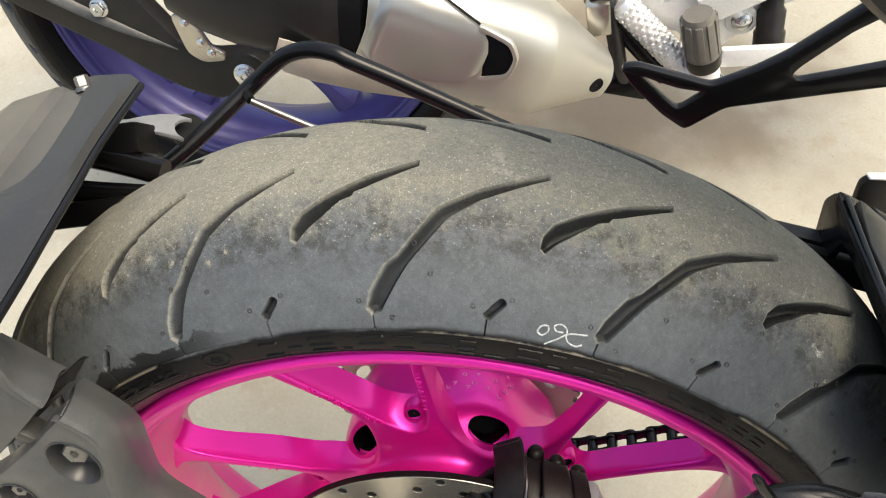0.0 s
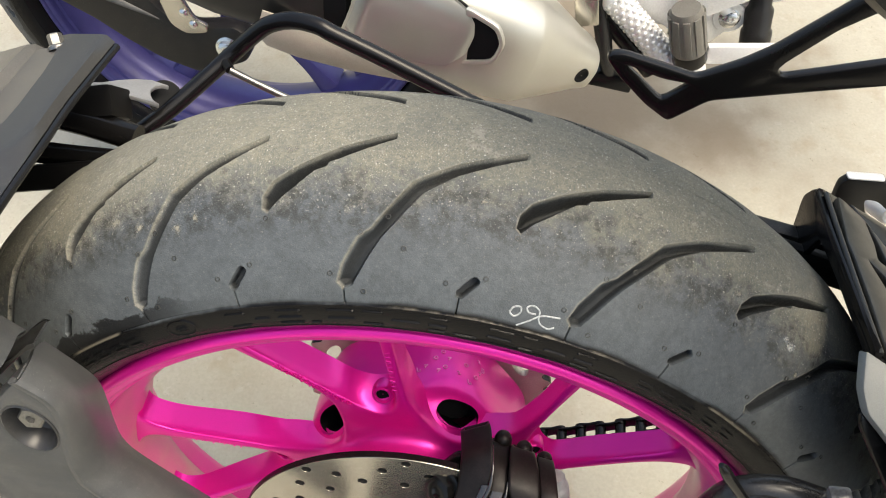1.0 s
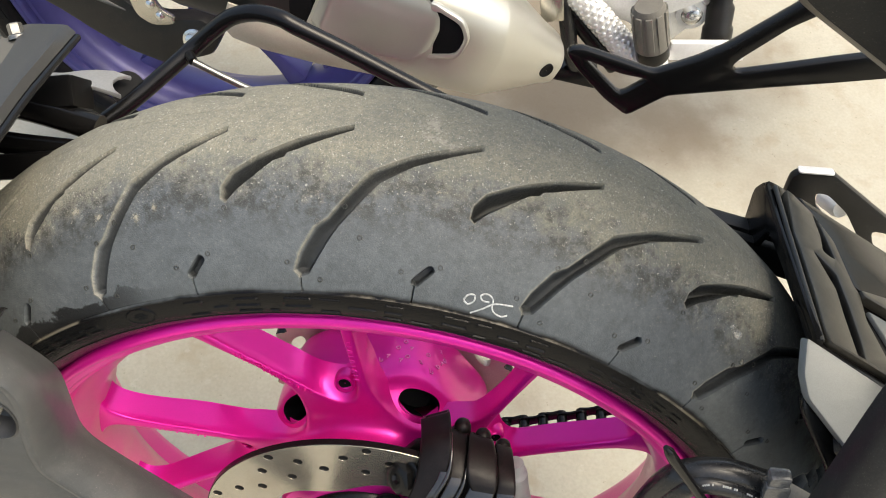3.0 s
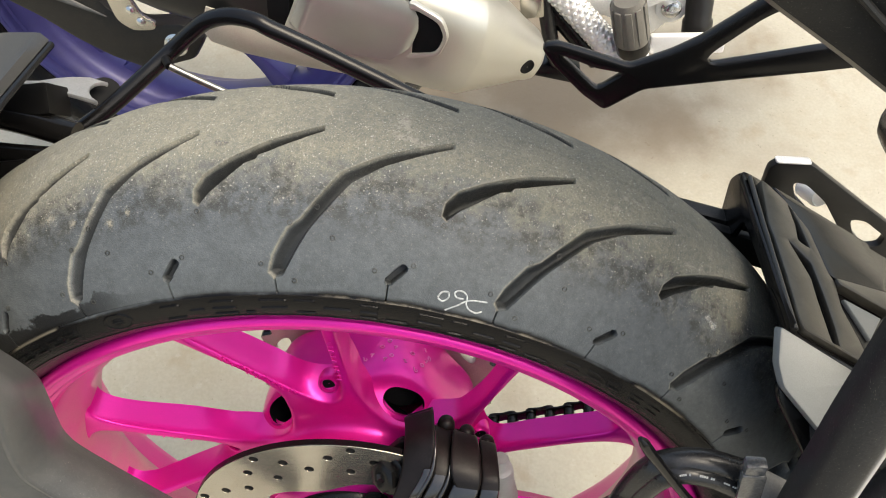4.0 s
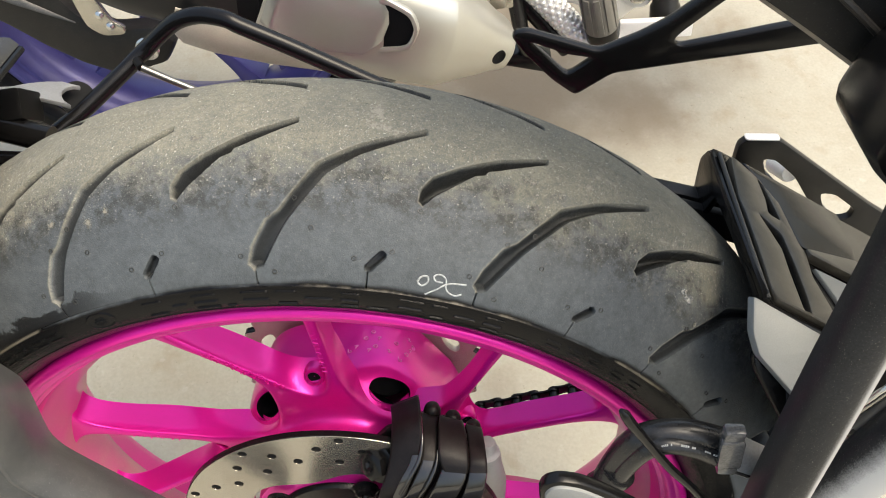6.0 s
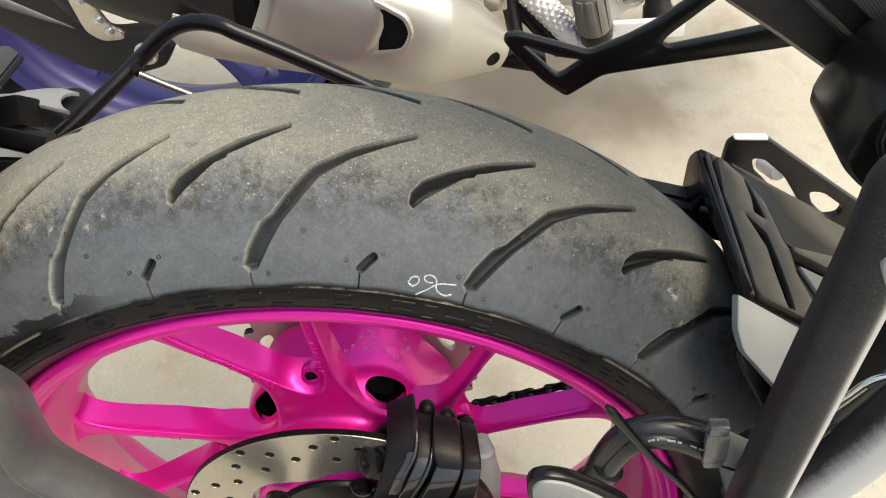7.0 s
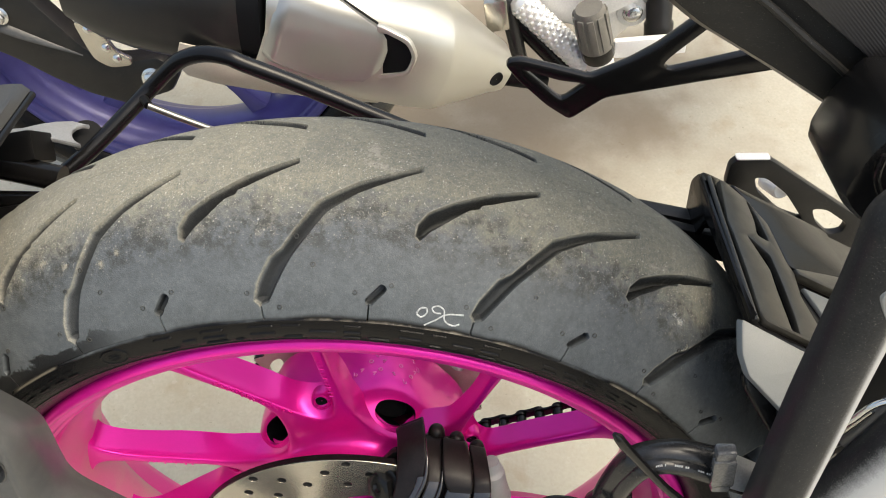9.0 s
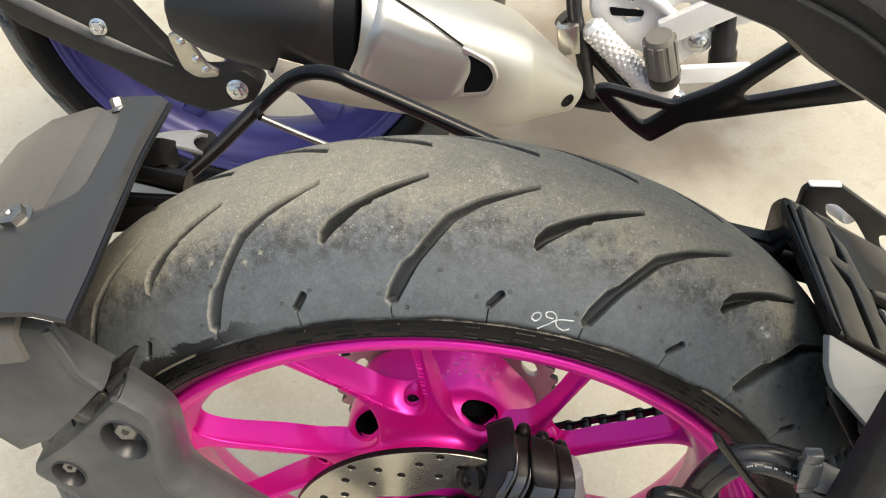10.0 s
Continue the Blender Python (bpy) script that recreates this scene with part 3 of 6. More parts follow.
def tyre_relief(deg, mm):
    """Height of the surface over the plain section, in mm."""
    h = np.zeros(deg.shape)
    side = np.abs(mm)
    for k in range(16):
        base = FIRST + k * PITCH
        d = (deg - base + 180) % 360 - 180
        near = (d > -24) & (d < 14)
        dn, sn = d[near], side[near]
        g = np.zeros(dn.shape)
        worn = np.clip(sn / 24, 0.8, 1)
        for up, low, depth, shift in GROOVES:
            g = np.maximum(g, worn * groove_depth(dn - shift, sn, up, low, depth))
        beyond = mm[near] < -8  # the far flank's grooves are cut wider
        if beyond.any():
            for up, low, depth, shift in GROOVES:
                g[beyond] = np.maximum(g[beyond], worn[beyond] * groove_depth(dn[beyond] - shift, sn[beyond] - 1.7, up, low, depth))
        hole = line_dist(dn, sn, [(-3.9, 83.0, 1.9), (-2.75, 76.5, 1.9)])
        g = np.maximum(g, 5.0 * step01((0.3 - hole) / 0.7))
        for c0, c1, s0, s1 in ((-15.2, -15.1, 86, 93.5), (-3.95, -3.95, 85.5, 93.5)):
            g = np.maximum(g, 2.2 * step01((0.35 - line_dist(dn, sn, [(c0, s0, 0.05), (c1, s1, 0.05)])) / 0.4))
        add = -g
        h[near] += add
    h += 0.45 * step01((0.5 - np.abs(side - 94.3)) / 0.5) + 0.35 * step01((side - 94.0) / 0.8)
    h += 0.5 * step01((0.5 - np.abs(side - 109.5)) / 0.5)
    h -= 0.25 * step01((0.45 - np.abs(mm + 1.5)) / 0.4)  # faint parting line of the mould
    return h


def lettering(deg, mm):
    """Raised sidewall marks, worn past reading: plain bars of the letters' size."""
    h = np.zeros(deg.shape)

    def bar(a0, s0, a1, s1, w=0.30):
        q = line_dist(deg, mm, [(a0, s0, w), (a1, s1, w)])
        return 0.75 * step01((0.2 - q) / 0.30)

    rows = ((97.6, 106.0), (101.8,), (97.6, 101.8, 106.0), (106.0,), (97.6, 102.5))
    a = -17.0
    for k, width in enumerate((2.0, 1.5, 2.4, 0.8, 2.6, 1.9, 2.7, 1.7, 2.2, 2.5, 1.4, 2.3, 2.0, 2.6)):
        for s0 in rows[k % len(rows)]:
            h = np.maximum(h, bar(a, s0, a + width, s0, 0.55))
        a += width + 1.15
    for a in (28.5, 31.5, 34.5, 38.0, 41.0, -31.0, -33.5, -36.5, -39.5):
        h = np.maximum(h, np.maximum(bar(a, 99.0, a + 1.7, 99.0, 0.4), bar(a + 0.3, 102.5, a + 2.0, 102.5, 0.4)))
    seal = np.hypot((deg + 23.0) * 4.3 / 1.5, mm - 101.0)
    h = np.maximum(h, 0.5 * step01((0.6 - np.abs(seal - 5.0)) / 0.4))
    h = np.maximum(h, 0.4 * step01((2.6 - seal) / 0.5) * (0.5 + 0.5 * np.sin(mm * 4.0)))
    return h


def build_tyre(name, parent, centre, mat, fine_from, fine_to, fine_step, s_step, label):
    degs = np.r_[np.arange(fine_from, fine_to, fine_step), np.arange(fine_to, fine_from + 360, 1.5)]
    top = curve_len[-1] * 1000
    ss = np.unique(np.r_[np.linspace(-top, -52, 16), np.arange(-52, 92, s_step), np.arange(92, 112, min(s_step, 0.34)), np.linspace(112, top, 5)])
    D, S = np.meshgrid(degs, ss, indexing="ij")
    if s_step < 1:
        D, S = snap_to_grooves(D, S, 0.24)
    H = tyre_relief(D, S)
    band = (S > 96) & (S < 108) & (D < 60)
    H[band] += lettering(D[band], S[band])
    lump = 0.12 * np.sin(D * 0.9 + S * 0.05) * np.sin(S * 0.11 + 1.0)
    H = (H * np.where((S < 0) & (H < 0), 1.4, 1.0) + lump) / 1000
    l, r = section_at(S / 1000)
    nl, nr = section_normal(S / 1000)
    l, r = l + H * nl, r + H * nr
    l = np.where(l < 0, l * 1.085, l)  # worn a little more to one side
    a = np.radians(D)
    co = np.stack([r * np.sin(a) + centre[0], -l + centre[1], r * np.cos(a) + centre[2]], -1).reshape(-1, 3)
    nd, ns = D.shape
    i, j = np.meshgrid(np.arange(nd), np.arange(ns - 1), indexing="ij")
    nxt = (i + 1) % nd
    quads = np.stack([i * ns + j, i * ns + j + 1, nxt * ns + j + 1, nxt * ns + j], -1).reshape(-1, 4)
    me = bpy.data.meshes.new(name)
    me.vertices.add(len(co))
    me.vertices.foreach_set("co", co.astype(np.float32).ravel())
    me.loops.add(quads.size)
    me.loops.foreach_set("vertex_index", quads.astype(np.int32).ravel())
    me.polygons.add(len(quads))
    me.polygons.foreach_set("loop_start", np.arange(0, quads.size, 4, dtype=np.int32))
    me.update(calc_edges=True)
    at = me.attributes.new("across", "FLOAT", "POINT")
    at.data.foreach_set("value", (S.ravel() / 1000).astype(np.float32))
    # Mask that paints groove shade by depth, strengthened on the far flank.
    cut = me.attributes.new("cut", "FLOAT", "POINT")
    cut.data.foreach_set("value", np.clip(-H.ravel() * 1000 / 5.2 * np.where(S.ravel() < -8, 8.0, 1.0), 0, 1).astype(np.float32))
    worn = me.attributes.new("worn_edge", "FLOAT", "POINT")
    worn.data.foreach_set("value", (groove_edges(D, S) if s_step < 1 else np.zeros(D.shape)).astype(np.float32).ravel())
    around = me.attributes.new("around", "FLOAT", "POINT")
    around.data.foreach_set("value", D.ravel().astype(np.float32))
    me.validate()
    return finish(name, me, mat, parent, label, 34.0)


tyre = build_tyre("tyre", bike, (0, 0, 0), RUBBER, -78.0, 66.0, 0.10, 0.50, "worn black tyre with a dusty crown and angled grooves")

# little round vent marks left by the mould
for k in range(-4, 3):
    for a, s in ((-11.2, 52.5), (-9.6, 66), (-13.6, 60), (-16.4, 79), (-13.2, 87), (-1.8, 74), (-5.4, 79), (0.2, 53.5)):
        q, q2 = on_tyre(FIRST + k * PITCH + a, s, 0.0001), on_tyre(FIRST + k * PITCH + a, s, 0.01)
        part("vent_mark", lathe([(0.00125, -0.0002), (0.00120, 0.00025), (0.00092, 0.00028), (0.00085, 0.00005), (0.00085, -0.0002)], axis_pose(q, q2 - q), 14, caps=False), PLASTIC_MID, tyre)



def stain_material(name, colour):
    """A dried splash: broken up by noise and fading out at its edge."""
    m = shader(name, colour, 0.9, grain=0.25, grain_size=1500)
    t = m.node_tree
    at, co, nz, mul, rp = (t.nodes.new(k) for k in ("ShaderNodeAttribute", "ShaderNodeTexCoord", "ShaderNodeTexNoise", "ShaderNodeMath", "ShaderNodeMapRange"))
    at.attribute_name = "inward"
    nz.inputs["Scale"].default_value, nz.inputs["Detail"].default_value, nz.inputs["Roughness"].default_value = 330, 6, 0.75
    t.links.new(co.outputs["Object"], nz.inputs["Vector"])
    mul.operation = "MULTIPLY"
    t.links.new(at.outputs["Fac"], mul.inputs[0])
    t.links.new(nz.outputs[0], mul.inputs[1])
    rp.inputs["From Min"].default_value, rp.inputs["From Max"].default_value, rp.inputs["To Max"].default_value = 0.26, 0.50, 0.75
    t.links.new(mul.outputs[0], rp.inputs[0])
    t.links.new(rp.outputs[0], t.nodes["Principled BSDF"].inputs["Alpha"])
    return m


STAIN = stain_material("dried_splash", (0.25, 0.24, 0.20))
STAIN_PALE = stain_material("white_splash", (0.48, 0.48, 0.45))


def splash(deg, mm, wide, high, mat, label):
    """A thin crust on the tyre, following its surface."""
    n = 10
    bm = bmesh.new()
    layer = bm.verts.layers.float.new("inward")
    grid = []
    for i in range(n + 1):
        grid.append([bm.verts.new(on_tyre(deg + (i / n - 0.5) * wide / 5.2, mm + (j / n - 0.5) * high, 0.00022)) for j in range(n + 1)])
    for i in range(n + 1):
        for j in range(n + 1):
            grid[i][j][layer] = max(0.0, 1 - math.hypot(i / n - 0.5, j / n - 0.5) * 2) ** 0.6
    for i in range(n):
        for j in range(n):
            bm.faces.new((grid[i][j], grid[i][j + 1], grid[i + 1][j + 1], grid[i + 1][j]))
    part("dried_splash", bm, mat, tyre, label)


for a, s, w, h, pale in ((41.2, 46.6, 11, 9, 1), (40.2, 45.0, 7, 6, 1), (8.2, 40.2, 9, 7, 0), (21.1, 27.2, 16, 9, 0), (24.0, 30.0, 10, 8, 0), (-26.7, 42.3, 15, 12, 0), (-17.9, 49.0, 6, 9, 0), (-19.9, 53.0, 8, 10, 0), (-3.4, 44.0, 3, 3, 1), (-8.9, 20.9, 14, 7, 0), (-15.0, 29.0, 9, 8, 0), (-29.0, 36.0, 12, 10, 0), (-24.0, 47.5, 8, 9, 0), (43.5, 56.0, 8, 7, 0), (33.0, 40.0, 10, 7, 0)):
    splash(a, s, w, h, STAIN_PALE if pale else STAIN, "pale dried splash" if pale else "dried mud splash")

# chalk tally on the sidewall, worn past reading
for stroke in ([(12.45, 86.3), (12.75, 83.6), (13.35, 83.0), (13.5, 85.6), (13.0, 88.0), (12.5, 86.8)],
               [(15.0, 84.6), (14.3, 84.6), (14.0, 82.4), (14.6, 81.0), (15.25, 82.8), (15.4, 86.5), (15.8, 89.0), (16.6, 90.0), (17.2, 88.6)],
               [(13.5, 92.2), (14.6, 88.4), (15.6, 84.7), (17.4, 83.4)]):
    part("chalk_stroke", tube([on_tyre(a, s, 0.0001) for a, s in stroke], 0.00044, 6, 5), CHALK, tyre, "faint white chalk stroke")

# ---- rim ----
RIM = [(-0.0560, 0.2318), (-0.0594, 0.2319), (-0.0614, 0.2314), (-0.0628, 0.2302), (-0.0634, 0.2286), (-0.0632, 0.2270), (-0.0624, 0.2258), (-0.0614, 0.2250), (-0.0610, 0.2238), (-0.0605, 0.2218), (-0.0596, 0.2206), (-0.0575, 0.2196), (-0.0545, 0.2186), (-0.0530, 0.2160), (-0.0400, 0.2115),
       (-0.0360, 0.2075), (-0.0240, 0.1995), (-0.0060, 0.1965), (0.0180, 0.1975), (0.0330, 0.2060), (0.0370, 0.2110), (0.0530, 0.2165), (0.0580, 0.2196), (0.0625, 0.2230), (0.0630, 0.2272), (0.0600, 0.2316),
       (0.0550, 0.2310), (0.0480, 0.2230), (0.0, 0.2060), (-0.0480, 0.2230)]
rim_mesh = spun(RIM, 192, closed=True)
for f in rim_mesh.faces:
    c = f.calc_center_median()
    if abs(c.y) < 0.043 and math.hypot(c.x, c.z) < 0.214:
        f.material_index = 1
rim = part("rim", rim_mesh, [PINK, PINK_REFLECTION], bike, "magenta sprayed cast alloy wheel rim with a pale reflection painted in its barrel", 30)


def spoke_bar(turn, line):
    """One cast spoke: thin round the wheel, deep along the axle; line of (radius, degrees, half thickness, y front, y back)."""
    rings = []
    for i, (r, a, h, y0, y1) in enumerate(line):
        p0 = polar(line[max(i - 1, 0)][0], line[max(i - 1, 0)][1] + turn, 0)
        p1 = polar(line[min(i + 1, len(line) - 1)][0], line[min(i + 1, len(line) - 1)][1] + turn, 0)
        d = (p1 - p0).normalized()
        t = Vector((d.z, 0, -d.x))
        c = polar(r, a + turn, 0)
        e = min(h * 0.7, 0.003)
        sec = [(-h + e, y0), (h - e, y0), (h - 0.3 * e, y0 + 0.3 * e), (h, y0 + e), (h * 1.1, y1 - e), (h * 1.1 - e, y1), (-h * 1.1 + e, y1), (-h * 1.1, y1 - e), (-h, y0 + e), (-h + 0.3 * e, y0 + 0.3 * e)]
        rings.append([c + t * u + Vector((0, w, 0)) for u, w in sec])
    return add_rings(bmesh.new(), rings)


def dense(line, n=5):
    """The rows of a list joined by a smooth curve, n steps between two rows."""
    a = np.array(line, float)
    p = np.vstack([2 * a[0] - a[1], a, 2 * a[-1] - a[-2]])
    out = []
    for i in range(1, len(p) - 2):
        q0, q1, q2, q3 = p[i - 1:i + 3]
        for t in np.linspace(0, 1, n, endpoint=False):
            out.append(0.5 * (2 * q1 + (q2 - q0) * t + (2 * q0 - 5 * q1 + 4 * q2 - q3) * t * t + (3 * q1 - q0 - 3 * q2 + q3) * t ** 3))
    return [tuple(float(x) for x in r) for r in out + [a[-1]]]


# the cast centre: front face by radius, and one fifth of its outline as (radius, degrees), running clockwise
FACE_R = (0.0000, 0.0610, 0.0618, 0.0626, 0.0642, 0.0668, 0.0705, 0.0750, 0.0820, 0.1000, 0.1150, 0.1400, 0.1650, 0.1900, 0.2100)
FACE_Y = (-0.0500, -0.0500, -0.0320, -0.0235, -0.0172, -0.0128, -0.0102, -0.0088, -0.0080, -0.0082, -0.0082, -0.0095, -0.0110, -0.0125, -0.0135)
BACK_Y = ((0.062, 0.065, 0.068, 0.072, 0.078, 0.088, 0.100, 0.115, 0.140, 0.165, 0.190, 0.210), (-0.008, -0.006, -0.001, 0.007, 0.0150, 0.0168, 0.0170, 0.0170, 0.0150, 0.0118, 0.0085, 0.0080))
BACK_OF = ((2, 4, 11, 12, 21, 23, 29, 30, 40), (1.0, 0.55, 0.6, 1.08, 1.05, 0.72, 0.75, 1.06, 1.0))  # depth of each flank, by the place in POINTS
POINTS = [(0.0690, -48.0), (0.0702, -42.0), (0.0765, -36.6), (0.0880, -32.0), (0.1020, -29.6), (0.1204, -30.5), (0.1398, -32.9), (0.1615, -35.6), (0.1767, -37.0), (0.1875, -38.4), (0.1945, -40.4), (0.2025, -44.0),
          (0.2025, -29.0), (0.1945, -32.4), (0.1875, -33.8), (0.1763, -34.2), (0.1641, -33.3), (0.1427, -31.0), (0.1256, -28.4), (0.1085, -24.8), (0.0922, -18.8), (0.0858, -12.2), (0.0911, -6.6), (0.1072, -4.9), (0.1320, -5.6), (0.1592, -5.9), (0.1770, -6.2), (0.1880, -6.9), (0.1950, -9.0), (0.2025, -13.0),
          (0.2025, 2.0), (0.1950, -0.7), (0.1880, -2.0), (0.1770, -2.9), (0.1597, -3.2), (0.1340, -2.6), (0.1055, -1.2), (0.0908, 1.8), (0.0800, 6.2), (0.0730, 12.0), (0.0700, 18.0)]


def build_spider(parent):
    """Ten cast spokes and the face of the hub in one casting: an outline with soft front edges, straight flanks and a sloped wall between each pair."""
    sector = [Vector((r * math.sin(radians(a)), 0, r * math.cos(radians(a)))) for r, a in POINTS]
    loop = []
    for k in range(5):
        m = pose(0, 0, 0, 0, 72 * k, 0)
        loop += [m @ p for p in sector]
    n = len(loop)
    fine, lean, flare, deep = [], [], [], []
    for i in range(n):
        p, q, r, t = loop[i - 1], loop[i], loop[(i + 1) % n], loop[(i + 2) % n]
        for u in (0.0, 0.2, 0.4, 0.6, 0.8):
            c = 0.5 * (2 * q + (r - p) * u + (2 * p - 5 * q + 4 * r - t) * u * u + (3 * q - p - 3 * r + t) * u ** 3)
            fine.append((c.x, c.z))
            deep.append(float(np.interp(i % len(POINTS) + u, *BACK_OF)))
            deg = (math.degrees(math.atan2(c.x, c.z)) + 12.2 + 36) % 72 - 36
            rad = math.hypot(c.x, c.z)
            lean.append(max(0.0, 1 - (deg / 17.0) ** 2) * max(0.0, 1 - ((rad - 0.085) / 0.040) ** 2) if rad < 0.125 else 0.0)
    for x, z in fine:
        wide = (math.degrees(math.atan2(x, z)) - 23.5 + 36) % 72 - 36
        rad = math.hypot(x, z)
        flare.append((max(0.0, 1 - (wide / 27.0) ** 4) if wide < 0 else 0.0) * max(0.0, 1 - ((rad - 0.108) / 0.014) ** 2))
    area = sum(fine[i - 1][0] * fine[i][1] - fine[i][0] * fine[i - 1][1] for i in range(len(fine)))
    inward = 1 if area > 0 else -1
    soft = 0.0034

    def front(x, z):
        return float(np.interp(math.hypot(x, z), FACE_R, FACE_Y))

    bm = bmesh.new()
    rows = []
    for off, sink in ((soft, 0.0), (soft * 0.62, 0.0002), (soft * 0.3, 0.0006), (soft * 0.08, 0.0012), (0.0, 0.0021)):
        rows.append([bm.verts.new((p[0], front(p[0], p[1]) + sink, p[1])) for p in offset_loop(fine, off * inward)])
    for f in (0.25, 0.5, 0.75, 1.0):
        ring = []
        for (x, z), (ox, oz), s, w, b in zip(fine, offset_loop(fine, -0.006 * inward), lean, flare, deep):
            r = math.hypot(x, z)
            y0, y1 = front(x, z) + 0.0021, max(float(np.interp(r, *BACK_Y)) * b * (1 - s) + 0.0115 * s, front(x, z) + 0.0025)
            out = 1 + s * 0.0165 * (f ** 0.8) / r
            g = w * f ** 1.4
            ring.append(bm.verts.new((x * out + (ox - x) * g, y0 + (y1 - y0) * f, z * out + (oz - z) * g)))
        rows.append(ring)
    m = len(fine)
    for a, b in zip(rows, rows[1:]):
        for k in range(m):
            bm.faces.new((a[k], a[(k + 1) % m], b[(k + 1) % m], b[k]))
    # the front, filled through inner points so that the fillet round the hub stays smooth
    edge2d = [(v.co.x, v.co.z) for v in rows[0]]
    inner = [(r * math.sin(t), r * math.cos(t)) for r in (0.0600, 0.0608, 0.0613, 0.0618, 0.0622, 0.0626, 0.0631) for t in np.linspace(0, math.tau, 150, endpoint=False)]
    ring_r = (0.0640, 0.0655, 0.0670, 0.0690, 0.0715, 0.0745, 0.0780, 0.0820, 0.0870, 0.0930, 0.1000, 0.1080)
    path = np.array(edge2d)
    for r in ring_r:
        for t in np.linspace(0, math.tau, 150, endpoint=False):
            p = np.array((r * math.sin(t), r * math.cos(t)))
            if np.min(np.hypot(*(path - p).T)) < 0.0012:
                continue
            hit = (path[:, 1] > p[1]) != (np.roll(path[:, 1], -1) > p[1])
            q = np.roll(path, -1, 0)
            cross = path[hit, 0] + (p[1] - path[hit, 1]) * (q[hit, 0] - path[hit, 0]) / (q[hit, 1] - path[hit, 1])
            if np.sum(cross > p[0]) % 2:
                inner.append((float(p[0]), float(p[1])))
    pts = [Vector(p) for p in edge2d + inner]
    made, _, tris, origin, _, _ = delaunay_2d_cdt(pts, [(i, (i + 1) % m) for i in range(m)], [], 1, 1e-7)
    vs = [rows[0][o[0]] if o and o[0] < m else bm.verts.new((v.x, front(v.x, v.y), v.y)) for v, o in zip(made, origin)]
    for f in tris:
        if len({vs[i] for i in f}) == 3:
            bm.faces.new([vs[i] for i in f])
    bm.faces.new(rows[-1][::-1])
    return part("spokes", bm, PINK, parent, "ten cast magenta spokes round the hub face", 40)


spider = build_spider(rim)
# sagged paint along the lower edges of two spokes
random.seed(4)
for k in range(64):
    r = 0.100 + 0.00085 * k + random.uniform(-0.0006, 0.0006)
    a = float(np.interp(r, (0.0922, 0.1085, 0.1256, 0.1427, 0.1641), (-18.8, -24.8, -28.4, -31.0, -33.3)))
    q = polar(r, a - math.degrees(random.uniform(0.0004, 0.0042) / r), float(np.interp(r, FACE_R, FACE_Y)))
    part("paint_sag", tube([q + Vector((0, 0.0006, 0)), q + Vector((0, -0.0003 - random.uniform(0, 0.0004), -0.0003))], random.uniform(0.0004, 0.0009), 6, 1), PINK, spider)
for k in range(9):
    r = 0.125 + 0.0040 * k + random.uniform(-0.001, 0.001)
    a = -72 + float(np.interp(r, (0.1055, 0.1340, 0.1597, 0.1770), (-1.2, -2.6, -3.2, -2.9)))
    q = polar(r, a - math.degrees(random.uniform(0.0035, 0.0062) / r), float(np.interp(r, FACE_R, FACE_Y)))
    part("paint_sag", tube([q + Vector((0, 0.0006, 0)), q + Vector((0, -0.0004, -0.0004))], random.uniform(0.0004, 0.0010), 6, 1), PINK, spider)
# threaded bosses between the spokes of a pair, and small cast bars on one spoke
for turn in range(0, 360, 72):
    boss = axis_pose(polar(0.0962, turn - 11.2, -0.0016), polar(0.30, turn - 11.2, -0.95))
    part("boss", lathe([(0.0086, -0.014), (0.0076, -0.004), (0.0068, -0.0006), (0.0060, 0.0002), (0.0050, 0.0002), (0.0045, -0.0004), (0.0044, -0.0030)], boss, 32, caps=False), PINK, spider)
    # Black floor paints the shade inside the threaded hole.
    part("boss_hole", lathe([(0.0046, -0.0022), (0.0004, -0.0023)], boss, 24, caps=False), INSERT_AND_SHADE, spider)
for k in range(12):
    r = 0.112 + 0.0034 * k
    w = math.degrees(0.0016 / r)
    y = float(np.interp(r, FACE_R, FACE_Y)) - 0.0001
    part("cast_mark", tube([polar(r, -4.6 - w, y), polar(r + 0.0012 * (k % 3 - 1), -4.6 + w, y)], 0.00045, 6, 1), PINK, spider)

HUB = [(-0.020, 0.0560), (-0.0120, 0.0635), (-0.0030, 0.0702), (0.0050, 0.0762), (0.0130, 0.0812), (0.0200, 0.0838), (0.0280, 0.0845), (0.0360, 0.0838), (0.0440, 0.0825), (0.0530, 0.0808), (0.062, 0.0795), (0.070, 0.0785), (0.073, 0.0765), (0.0735, 0.0680), (0.0735, 0.0200)]
DRUM_Y, DRUM_R = [p[0] for p in HUB[1:12]], [p[1] for p in HUB[1:12]]


def lobe(deg, y):
    """How far the drum draws in between its lobes, at an angle and a depth."""
    return 1 - 0.085 * step01((y - 0.004) / 0.026) * (0.5 - 0.5 * math.cos(radians(5 * (deg - 20))))


